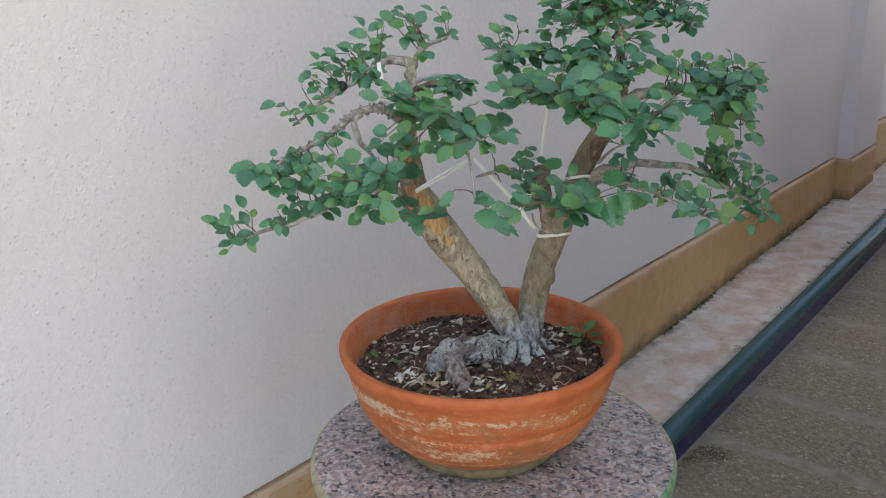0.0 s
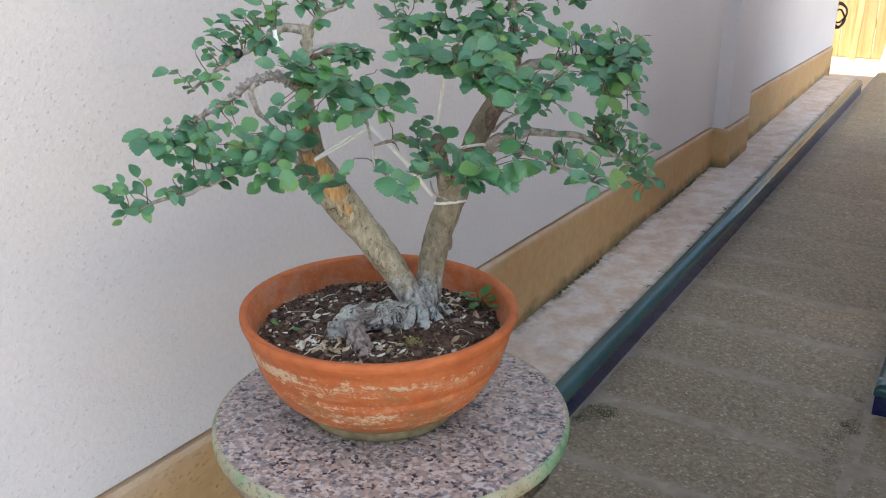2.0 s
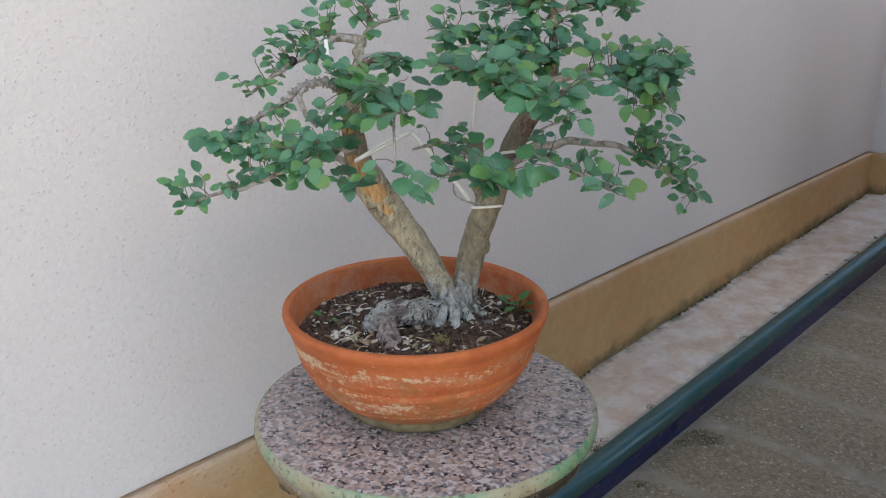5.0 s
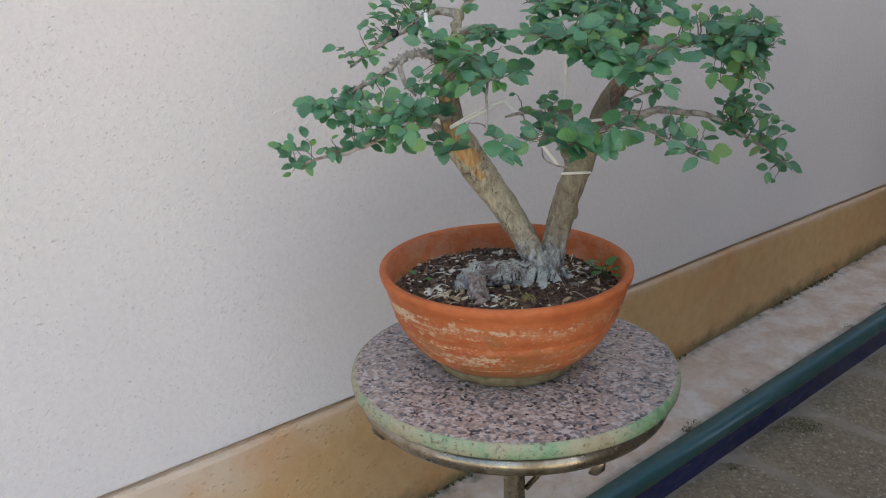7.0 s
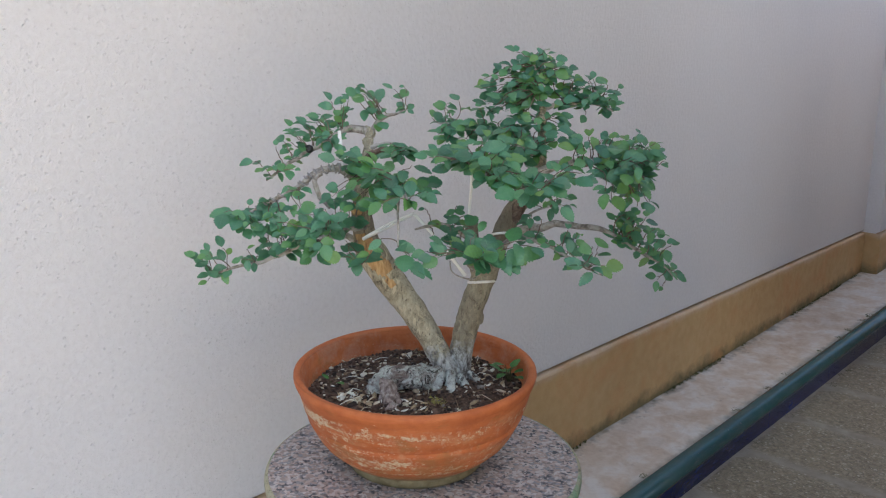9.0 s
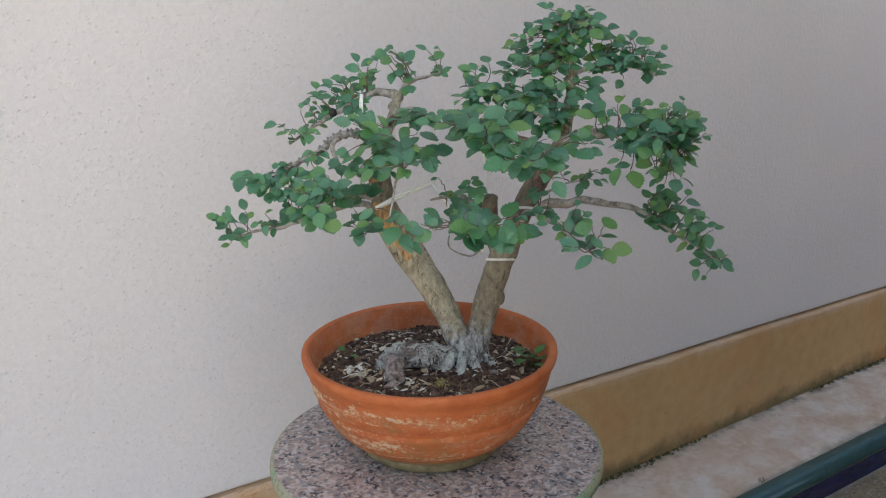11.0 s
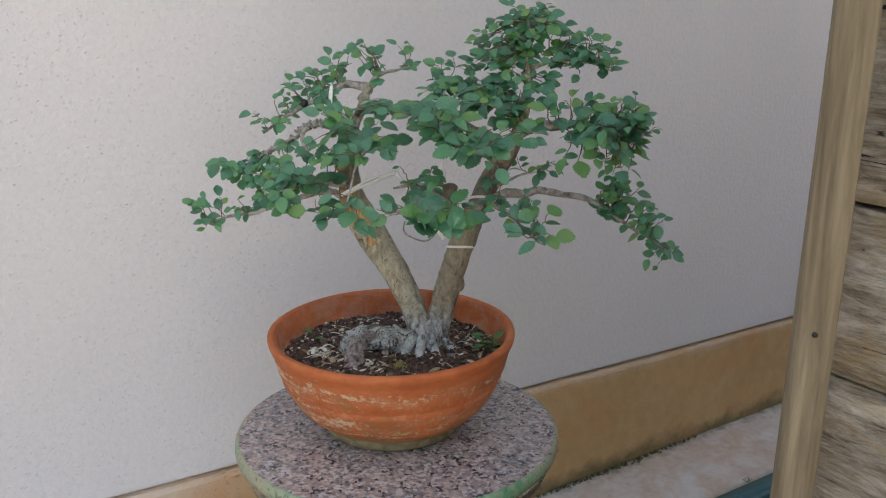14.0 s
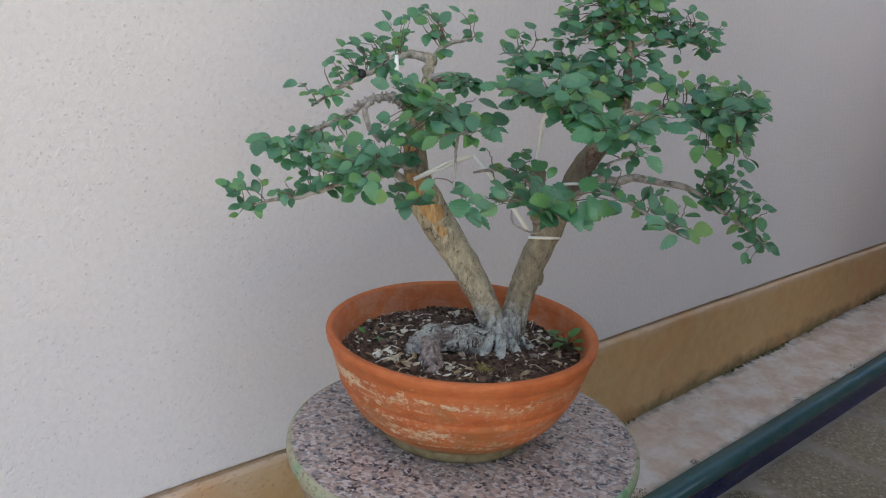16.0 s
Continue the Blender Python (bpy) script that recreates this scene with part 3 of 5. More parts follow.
def mesh_of(name, bm, *mats, smooth=True):
    bmesh.ops.recalc_face_normals(bm, faces=bm.faces)
    me = bpy.data.meshes.new(name)
    bm.to_mesh(me)
    bm.free()
    for m in mats:
        me.materials.append(m)
    if smooth:
        me.shade_smooth()
    return me


def part(name, bm, mat, parent, label="", smooth=True, kind=""):
    """One mesh, drawn in world metres, as a part of a thing or of a part."""
    base = offset_of(parent)
    bmesh.ops.translate(bm, vec=-base, verts=bm.verts)
    mats = mat if isinstance(mat, tuple) else (mat,)
    ob = new(name, mesh_of(name, bm, *mats, smooth=smooth))
    ob.parent = parent
    return tagged(ob, label=label, kind=kind)


def solo(name, bm, mat, label, category, kind="", smooth=True, group=""):
    mats = mat if isinstance(mat, tuple) else (mat,)
    ob = new(name, mesh_of(name, bm, *mats, smooth=smooth))
    return tagged(ob, label, category, group, kind)


def box(bm, x0, x1, y0, y1, z0, z1, slope=0.0, bevel=0.0):
    made = bmesh.ops.create_cube(bm, size=1.0)["verts"]
    for v in made:
        v.co.x = x0 if v.co.x < 0 else x1
        v.co.y = y0 if v.co.y < 0 else y1
        v.co.z = (z0 if v.co.z < 0 else z1) + slope * v.co.y
    if bevel:
        edges = list({e for v in made for e in v.link_edges})
        bmesh.ops.bevel(bm, geom=edges, offset=bevel, segments=2, affect="EDGES")


def lathe(bm, centre, profile, steps=96, wobble=0.0):
    rings = []
    for r, z in profile:
        ring = []
        for k in range(steps):
            a = 2 * math.pi * k / steps
            w = 1 + wobble * noise.noise((math.cos(a) * 1.3, math.sin(a) * 1.3, z * 14))
            ring.append(bm.verts.new((centre.x + r * w * math.cos(a), centre.y + r * w * math.sin(a), centre.z + z)))
        rings.append(ring)
    for a, b in zip(rings, rings[1:]):
        for k in range(steps):
            bm.faces.new((a[k], a[(k + 1) % steps], b[(k + 1) % steps], b[k]))
    return rings


def spline(points, per=6):
    """A smooth way through points of (place, radius)."""
    ps = [(Vector(p), r) for p, r in points]
    ps = [ps[0]] + ps + [ps[-1]]
    out = []
    for i in range(1, len(ps) - 2):
        (a, _), (b, rb), (c, rc), (d, _) = ps[i - 1:i + 3]
        for k in range(per):
            t = k / per
            p = 0.5 * (2 * b + (c - a) * t + (2 * a - 5 * b + 4 * c - d) * t * t + (3 * b - a - 3 * c + d) * t ** 3)
            out.append((p, rb + (rc - rb) * t))
    out.append(ps[-2])
    return out


def tube(bm, line, sides=8, rough=0.0, flat=1.0, skin=None):
    """A tapering tube along a line of (place, radius), closed at both ends."""
    rings, side = [], None
    for i, (p, r) in enumerate(line):
        ahead = (line[min(i + 1, len(line) - 1)][0] - line[max(i - 1, 0)][0]).normalized()
        if side is None:
            side = ahead.orthogonal().normalized()
        side = (side - ahead * side.dot(ahead)).normalized()
        up = ahead.cross(side)
        ring = []
        for k in range(sides):
            a = 2 * math.pi * k / sides
            way = side * math.cos(a) + up * math.sin(a) * flat
            w = 1 + rough * noise.noise(p * 55 + way * 1.6) + 0.5 * rough * noise.noise(p * 140 + way * 3.5)
            ring.append(bm.verts.new(p + way * r * w))
        rings.append(ring)
    for i, (a, b) in enumerate(zip(rings, rings[1:])):
        for k in range(sides):
            f = bm.faces.new((a[k], a[(k + 1) % sides], b[(k + 1) % sides], b[k]))
            if skin:
                f.material_index = skin(f.calc_center_median())
    for ring in (rings[0], rings[-1]):
        c = bm.verts.new(sum((v.co for v in ring), Vector()) / sides)
        for k in range(sides):
            bm.faces.new((ring[k], ring[(k + 1) % sides], c))
    return rings


# ---------------------------------------------------------------- ground
def build_ground():
    bm = bmesh.new()
    ys = [-60, -6, 0, 4, 9.2, 20, 300]
    rows = []
    for y in ys:
        z = pave_z(min(max(y, -6), 9.2)) - 0.035
        rows.append([bm.verts.new((x, y, z)) for x in (-150, -3, -1.2, 0, 2, 150)])
    for a, b in zip(rows, rows[1:]):
        for k in range(5):
            bm.faces.new((a[k], a[k + 1], b[k + 1], b[k]))
    solo("ground", bm, EARTH, "pale bare ground beyond the passage", "ground", "structure", smooth=False)


def wall_profile(face, groove=GROOVE_Z):
    """Outline of the wall in section: stucco above, a groove, the plinth below."""
    p = face + (PLINTH_X - WALL_X)
    return [(-1.60, -0.4), (p, -0.4), (p, groove - 0.009), (p - 0.003, groove - 0.003), (p - 0.008, groove), (face - 0.016, groove + 0.001),
            (face - 0.016, groove + 0.0075), (face - 0.003, groove + 0.009), (face, groove + 0.013), (face, 3.3), (-1.60, 3.3)]


def build_wall():
    def run(face, y0, y1, back=-1.60, steps=1, groove=GROOVE_Z):
        bm = bmesh.new()
        outline = [(max(x, back), z) for x, z in wall_profile(face, groove)]
        rows = []
        for k in range(steps + 1):
            y = y0 + (y1 - y0) * k / steps
            # the plasterer's edge wanders a little
            rows.append([bm.verts.new((x, y, z + (0.0025 * noise.noise((y * 2.3, 0.0, 3.0)) + 0.0012 * noise.noise((y * 11, 0, 7)) if abs(z - groove) < 0.03 else 0.0))) for x, z in outline])
        n = len(outline)
        for a, b in zip(rows, rows[1:]):
            for k in range(n):
                f = bm.faces.new((a[k], a[(k + 1) % n], b[(k + 1) % n], b[k]))
                f.material_index = 1 if k < 5 else 0
        for row in (rows[0], rows[-1]):
            # each end: plinth paint below, stucco above the groove
            low = [row[0]] + row[1:6] + [bm.verts.new((back, row[5].co.y, row[5].co.z))]
            bm.faces.new(low).material_index = 1
            bm.faces.new([low[-1]] + row[5:])
        return bm
    wall = thing("wall_1", (WALL_X, 0, 0), "off-white pitted stucco house wall above an ochre plinth", "wall", kind="structure")
    part("wall_face", run(WALL_X, -5.0, 4.59, steps=120), (STUCCO, PLINTH), wall, smooth=False)
    part("wall_face", run(WALL_X + 0.030, 4.5905, WALL_END, steps=40, groove=GROOVE_Z + 0.088), (STUCCO, PLINTH_FAR), wall, "wall beyond the pilaster with a taller plinth", smooth=False)
    part("pilaster", run(WALL_X + 0.070, 4.39, 4.79, back=-1.3, steps=4), (STUCCO, PLINTH), wall, "shallow stucco pilaster standing proud of the wall", smooth=False)
    bm = bmesh.new()
    box(bm, -5.5, -1.601, -5.0, WALL_END, -0.4, 3.3)
    part("house_body", bm, STUCCO, wall, smooth=False)


def build_ledge():
    bm = bmesh.new()
    rows = []
    for k in range(281):
        y = -4.0 + 11.1 * k / 280
        row = []
        for j in range(13):
            x = PLINTH_X - 0.004 + (TRIM_IN + 0.004 - PLINTH_X) * j / 12
            h = 0.0022 * noise.noise((x * 9, y * 7, 0)) + 0.0012 * noise.noise((x * 40, y * 30, 5))
            row.append(bm.verts.new((x, y, ledge_z(y) + h - 0.001)))
        rows.append(row)
    for a, b in zip(rows, rows[1:]):
        for k in range(12):
            bm.faces.new((a[k], a[k + 1], b[k + 1], b[k]))
    edge = [r[-1] for r in rows]
    low = [bm.verts.new((v.co.x, v.co.y, v.co.z - 0.2)) for v in edge]
    for k in range(len(edge) - 1):
        bm.faces.new((edge[k], edge[k + 1], low[k + 1], low[k]))
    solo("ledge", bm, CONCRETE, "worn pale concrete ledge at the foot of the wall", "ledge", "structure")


def bullnose(length, width=0.048, drop=0.036, round_r=0.026):
    """A glazed edging tile, along y from 0, its rounded nose towards +x."""
    bm = bmesh.new()
    sec = [(-width, -0.010), (-width, 0.002), (-width + 0.004, 0.005)]
    for k in range(10):
        a = math.pi / 2 - math.pi / 2 * k / 9
        sec.append((-round_r + round_r * math.cos(a), 0.005 - round_r + round_r * math.sin(a)))
    sec += [(0, -drop + 0.003), (-0.003, -drop), (-0.012, -drop), (-0.012, -0.010)]
    ends = [[bm.verts.new((x, y, z)) for x, z in sec] for y in (0.0001, length - 0.0001)]
    n = len(sec)
    for k in range(n):
        bm.faces.new((ends[0][k], ends[0][(k + 1) % n], ends[1][(k + 1) % n], ends[1][k]))
    for end in ends:
        for e in bm.faces.new(end).edges:
            e.smooth = False
    return bm


def tilted(x, y, z, turn=0.0):
    return Matrix.Translation((x, y, z)) @ Matrix.Rotation(math.atan(SLOPE), 4, "X") @ Matrix.Rotation(turn, 4, "Z")


def riser(length, high=0.060, thick=0.010):
    bm = bmesh.new()
    box(bm, -thick, 0.0, 0.0001, length - 0.0001, -high, 0.0, bevel=0.0004)
    return bm


def build_trim():
    trim = thing("trim_1", (TRIM_OUT, 0, 0), "glazed edging of green bullnose tiles over navy blue tiles", "edging", kind="structure")
    nose = mesh_of("bullnose_tile", bullnose(0.25), GREEN_TILE)
    face = mesh_of("riser_tile", riser(0.25), BLUE_TILE, smooth=False)
    bed = bmesh.new()
    box(bed, TRIM_OUT - 0.044, TRIM_OUT - 0.014, -4.0, 7.0, LEDGE_0 - 0.2, LEDGE_0 - 0.013, SLOPE)
    part("mortar_bed", bed, MORTAR, trim, smooth=False)
    for k in range(44):
        y = -4.0 + 0.25 * k
        for name, me, dx, dz in (("bullnose_tile", nose, 0.0, 0.0), ("riser_tile", face, -0.004, -0.0365)):
            ob = new(name, me)
            ob.parent = trim
            jit = random.uniform(-0.0003, 0.0003)
            ob.matrix_local = tilted(dx + jit, y, ledge_z(y) + dz + jit * 0.7)


def build_pavement():
    pave = thing("pavement", (-0.45, 0, 0), "brown washed-aggregate paving slabs with pale mortar joints", "pavement", kind="structure")
    bm = bmesh.new()
    rows = []
    for k in range(201):
        y = -4.0 + 12.0 * k / 200
        rows.append([bm.verts.new((x, y, pave_z(y) - 0.0012 + 0.0008 * noise.noise((x * 12, y * 12, 1)))) for x in (-0.83, -0.7, -0.5, -0.3, -0.13, -0.11, -0.09, 0.3, 0.7, 1.2, 2.2)])
    for a, b in zip(rows, rows[1:]):
        for k in range(10):
            bm.faces.new((a[k], a[k + 1], b[k + 1], b[k]))
    part("joint_mortar", bm, MORTAR, pave)

    def slab(wide, long):
        b = bmesh.new()
        nx, ny = max(6, int(wide / 0.06)), 6
        grid = []
        for j in range(ny + 1):
            row = []
            for i in range(nx + 1):
                x, y = wide * (i / nx - 0.5), long * (j / ny - 0.5)
                edge = i in (0, nx) or j in (0, ny)
                wig = 0.0028 * noise.noise((x * 21, y * 21, wide * 9)) if edge else 0
                row.append(b.verts.new((x + wig, y + wig, -0.0015 if edge else 0.0015 + 0.0015 * noise.noise((x * 15, y * 15, 4)))))
            grid.append(row)
        for a, c in zip(grid, grid[1:]):
            for i in range(nx):
                b.faces.new((a[i], a[i + 1], c[i + 1], c[i]))
        return b
    narrow = mesh_of("paving_slab", slab(0.694, 0.300), PAVER)
    wide = mesh_of("paving_slab", slab(0.628, 0.300), PAVER)
    for k in range(-11, 18):
        y = 2.24 + 0.161 + 0.322 * k
        for me, x, ok in ((narrow, -0.4675, True), (wide, 0.206, y < 2.5), (wide, 0.846, y < 2.5)):
            if ok:
                ob = new("paving_slab", me)
                ob.parent = pave
                flip = math.pi if random.random() < 0.5 else 0
                ob.matrix_local = tilted(x + 0.45, y, pave_z(y), flip)


def build_planter():
    """The tiled step and the rendered wall on the far side of the path."""
    x, y0, y1 = -0.112, 2.52, 3.16
    bed = thing("tiled_step", (x, y0, pave_z(y0)), "raised step edged with green and navy tiles, violet tiles on top", "step", kind="structure")
    nose = mesh_of("bullnose_tile", bullnose(0.16), GREEN_TILE)
    face = mesh_of("riser_tile", riser(0.16), BLUE_TILE, smooth=False)
    top = ledge_z(y0) - pave_z(y0)
    for k in range(4):
        for name, me, dx, dz in (("bullnose_tile", nose, 0.0, 0.0), ("riser_tile", face, 0.004, -0.0365)):
            ob = new(name, me)
            ob.parent = bed
            ob.matrix_local = tilted(dx, 0.16 * k + 0.16, top + SLOPE * 0.16 * (k + 1) + dz, math.pi)
            ob = new(name, me)
            ob.parent = bed
            ob.matrix_local = Matrix.Translation((0.004 + 0.16 * k, dx, top + dz - 0.001)) @ Matrix.Rotation(-math.pi / 2, 4, "Z")
    bm = bmesh.new()
    box(bm, x + 0.012, x + 0.9, y0 + 0.012, y1 + 0.5, PAVE_0 - 0.1, LEDGE_0 - 0.006, SLOPE)
    part("step_core", bm, MORTAR, bed, smooth=False)
    for i in range(4):
        for j in range(4):
            bm = bmesh.new()
            a, b = x + 0.0505 + 0.155 * i, y0 + 0.0505 + 0.145 * j
            box(bm, a, a + 0.153, b, b + 0.143, LEDGE_0 - 0.006, LEDGE_0 + 0.002, SLOPE, 0.0015)
            part("violet_tile", bm, PURPLE_TILE, bed, smooth=False)
    bm = bmesh.new()
    box(bm, x, 0.12, y1, 5.5, 0.0, 1.9, bevel=0.006)
    solo("wall_2", bm, BEIGE, "plain beige rendered side wall", "wall", "structure", smooth=False)
    # added wall, out of view; it keeps sky light off the house wall
    bm = bmesh.new()
    box(bm, 0.30, 0.50, 0.90, 2.88, -0.1, 3.4, bevel=0.006)
    solo("shade_wall", bm, GREY_RENDER, "plain grey-brown wall added out of view to block sky light", "wall", "structure", smooth=False)


# ---------------------------------------------------------------- stand, pot and soil
def build_stand():
    stand = thing("plant_stand", (TABLE.x, TABLE.y, pave_z(TABLE.y)), "round speckled granite top on a tarnished brass pedestal stand", "plant stand")
    bm = bmesh.new()
    lathe(bm, TABLE, [(0.0001, 0.0), (0.10, 0.0), (0.2255, 0.0)], 120)
    part("granite_top", bm, GRANITE, stand, "pink, grey and black speckled polished granite", smooth=True)
    bm = bmesh.new()
    lathe(bm, TABLE, [(0.2255, 0.0), (0.2290, -0.0015), (0.2308, -0.005), (0.2315, -0.011), (0.2306, -0.018), (0.2275, -0.0215), (0.19, -0.022), (0.0001, -0.022)], 120, 0.004)
    part("slab_rim", bm, EDGE, stand, "rim with worn cream and green paint")
    bm = bmesh.new()
    ring = [(0.202 + 0.0175 * math.cos(2 * math.pi * k / 14), -0.0405 + 0.0160 * math.sin(2 * math.pi * k / 14)) for k in range(15)]
    lathe(bm, TABLE, ring, 120)
    bmesh.ops.remove_doubles(bm, verts=bm.verts, dist=1e-5)
    part("support_ring", bm, BRASS, stand, "rounded tarnished brass ring")
    bm = bmesh.new()
    foot = Vector((TABLE.x, TABLE.y, pave_z(TABLE.y)))
    lathe(bm, foot, [(0.0001, 0.08), (0.016, 0.08), (0.0175, 0.10), (0.016, 0.13), (0.016, 0.60), (0.019, 0.62), (0.016, 0.64), (0.016, 0.680), (0.030, 0.682), (0.030, 0.686), (0.0001, 0.686)], 32)
    part("pole", bm, BRASS, stand)
    for k in range(3):
        a = radians(25 + 120 * k)
        way = Vector((math.cos(a), math.sin(a), 0))
        # flat arm under the slab
        bm = bmesh.new()
        tube(bm, [(TABLE + way * 0.02 + Vector((0, 0, -0.046)), 0.007), (TABLE + way * 0.185 + Vector((0, 0, -0.040)), 0.007)], 8, flat=0.5)
        part("arm", bm, BRASS, stand)
        bm = bmesh.new()
        end = foot + way * 0.20
        tube(bm, spline([(foot + way * 0.012 + Vector((0, 0, 0.17)), 0.009), (foot + way * 0.07 + Vector((0, 0, 0.13)), 0.009), (foot + way * 0.15 + Vector((0, 0, 0.04)), 0.009), (Vector((end.x, end.y, pave_z(end.y) + 0.011)), 0.010)]), 10)
        part("leg", bm, BRASS, stand)
    bm = bmesh.new()
    tube(bm, [(foot + Vector((0.008, 0.010, 0.655)), 0.0045), (foot + Vector((0.05, 0.075, 0.60)), 0.0045), (foot + Vector((0.012, 0.012, 0.52)), 0.0045)], 8)
    part("brace", bm, BRASS, stand)
    for deg in (-108, -14, 150):
        a = radians(deg)
        way, across = Vector((math.cos(a), math.sin(a), 0)), Vector((-math.sin(a), math.cos(a), 0))
        bm = bmesh.new()
        tube(bm, [(TABLE + way * 0.207 + Vector((0, 0, -0.047)), 0.009), (TABLE + way * 0.206 + Vector((0, 0, -0.064)), 0.009), (TABLE + way * 0.196 + Vector((0, 0, -0.076)), 0.007)], 8, flat=0.35)
        part("clip", bm, BRASS, stand, "small bent clip under the ring")
    for deg in (-72, -45, 30):
        a = radians(deg)
        bm = bmesh.new()
        lathe(bm, TABLE + Vector((0.206 * math.cos(a), 0.206 * math.sin(a), -0.0265)), [(0.0001, 0.003), (0.003, 0.0025), (0.0042, 0.0), (0.0042, -0.002)], 12)
        part("screw", bm, BRASS, stand)


def build_pot():
    pot = thing("bonsai_pot", POT, "shallow orange terracotta bowl streaked with white lime, on the granite top", "flower pot")
    def lean(x, y):
        return -0.016 * (0.72 * (x - POT.x) - 0.694 * (y - POT.y))
    foot = [(0.0001, 0.004), (0.088, 0.004), (0.095, 0.0), (0.0990, 0.001), (0.1015, 0.006), (0.1022, 0.012), (0.1025, 0.0160)]
    belly = [(0.1018, 0.0150), (0.110, 0.0192), (0.125, 0.031), (0.1345, 0.0400), (0.1360, 0.0418), (0.1430, 0.0520), (0.1535, 0.072), (0.1575, 0.0805), (0.1560, 0.0822), (0.1572, 0.0840), (0.1628, 0.097), (0.1678, 0.118), (0.1702, 0.1258)]
    lip = [(0.1695, 0.1240), (0.1722, 0.1290), (0.1744, 0.1345), (0.1753, 0.139), (0.1748, 0.1432), (0.171, 0.1452), (0.1665, 0.1445), (0.1635, 0.141), (0.1615, 0.132), (0.156, 0.110), (0.150, 0.095)]
    for name, profile, label in (("foot_ring", foot, "foot ring stained beige and green"), ("bowl", belly, ""), ("rim", lip, "plain rounded orange rim")):
        bm = bmesh.new()
        lathe(bm, POT, profile, 128, 0.006)
        for v in bm.verts:
            v.co.z += (lean(v.co.x, v.co.y) - 0.0006) * (v.co.z - POT.z) / 0.145
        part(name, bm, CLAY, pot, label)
    soil_z = POT.z + 0.1165

    def ground_h(x, y):
        r = math.hypot(x - POT.x, y - POT.y)
        mound = 0.008 * max(0, 1 - ((x - ROOT.x) ** 2 + (y - ROOT.y) ** 2) / 0.006)
        return soil_z + mound + 0.6 * lean(x, y) + 0.005 * noise.noise((x * 26, y * 26, 0)) + 0.0035 * noise.noise((x * 85, y * 85, 3)) - 0.010 * (r / 0.16) ** 4
    bm = bmesh.new()
    rings = [[bm.verts.new((POT.x, POT.y, ground_h(POT.x, POT.y)))]]
    for i in range(1, 39):
        r = 0.1605 * i / 38
        rings.append([bm.verts.new((POT.x + r * math.cos(2 * math.pi * k / 120), POT.y + r * math.sin(2 * math.pi * k / 120),
                                    ground_h(POT.x + r * math.cos(2 * math.pi * k / 120), POT.y + r * math.sin(2 * math.pi * k / 120)))) for k in range(120)])
    for k in range(120):
        bm.faces.new((rings[0][0], rings[1][k], rings[1][(k + 1) % 120]))
    for a, b in zip(rings[1:], rings[2:]):
        for k in range(120):
            bm.faces.new((a[k], a[(k + 1) % 120], b[(k + 1) % 120], b[k]))
    solo("soil", bm, SOIL, "dark crumbly potting soil filling the bowl", "soil", "stuff")

    # crumbs, pebbles, flat bark flakes and curled straws on the soil
    rng = random.Random(5)
    bm = bmesh.new()

    def lump(p, sx, sy, sz, turn):
        vs = bmesh.ops.create_icosphere(bm, subdivisions=1, radius=1.0)["verts"]
        m = Matrix.Translation(p) @ turn @ Matrix.Diagonal((sx, sy, sz, 1))
        for v in vs:
            v.co = m @ (v.co * (1 + 0.25 * rng.uniform(-1, 1)))

    def spot(bias=0.0):
        while True:
            a, r = rng.uniform(0, 2 * math.pi), 0.155 * math.sqrt(rng.random())
            x, y = POT.x + r * math.cos(a), POT.y + r * math.sin(a)
            if bias and (x - POT.x + 0.015) ** 2 + (y - POT.y + 0.095) ** 2 > bias:
                continue
            return x, y
    for k in range(2200):
        x, y = spot()
        s = rng.uniform(0.0008, 0.0028)
        lump(Vector((x, y, ground_h(x, y) + s * 0.3)), s * rng.uniform(0.8, 1.5), s, s * rng.uniform(0.5, 0.9), Euler((rng.uniform(-0.5, 0.5), rng.uniform(-0.5, 0.5), rng.uniform(0, 6))).to_matrix().to_4x4())
    for k in range(95):
        x, y = spot(0.014 if k % 2 else 0)
        s = rng.uniform(0.0035, 0.0062)
        lump(Vector((x, y, ground_h(x, y) + s * 0.25)), s * rng.uniform(0.9, 1.4), s, s * 0.6, Euler((rng.uniform(-0.4, 0.4), rng.uniform(-0.4, 0.4), rng.uniform(0, 6))).to_matrix().to_4x4())
    solo("soil_crumbs", bm, CHIPS, "small pebbles and crumbs scattered over the soil", "gravel", "stuff")
    bm = bmesh.new()
    for k in range(190):
        x, y = spot(0.012 if k % 3 == 0 else 0)
        if k > 139:
            x, y = -0.598 + rng.gauss(0, 0.018), 0.792 + rng.gauss(0, 0.010)
            if math.hypot(x - POT.x, y - POT.y) > 0.152:
                continue
        s = rng.uniform(0.0028, 0.0085)
        lump(Vector((x, y, ground_h(x, y) + 0.0018)), s, s * rng.uniform(0.3, 0.6), 0.0009, Euler((rng.uniform(-0.5, 0.5), rng.uniform(-0.5, 0.5), rng.uniform(0, 6))).to_matrix().to_4x4())
    for k in range(85):
        x, y = spot()
        a, bend, long = rng.uniform(0, 6.28), rng.uniform(-2.2, 2.2), rng.uniform(0.010, 0.030)
        line = []
        for i in range(6):
            line.append((Vector((x, y, ground_h(x, y) + 0.0015 + 0.0035 * math.sin(math.pi * i / 5) * rng.uniform(0.6, 1.2))), 0.0005))
            x, y = x + long / 5 * math.cos(a + bend * i / 5), y + long / 5 * math.sin(a + bend * i / 5)
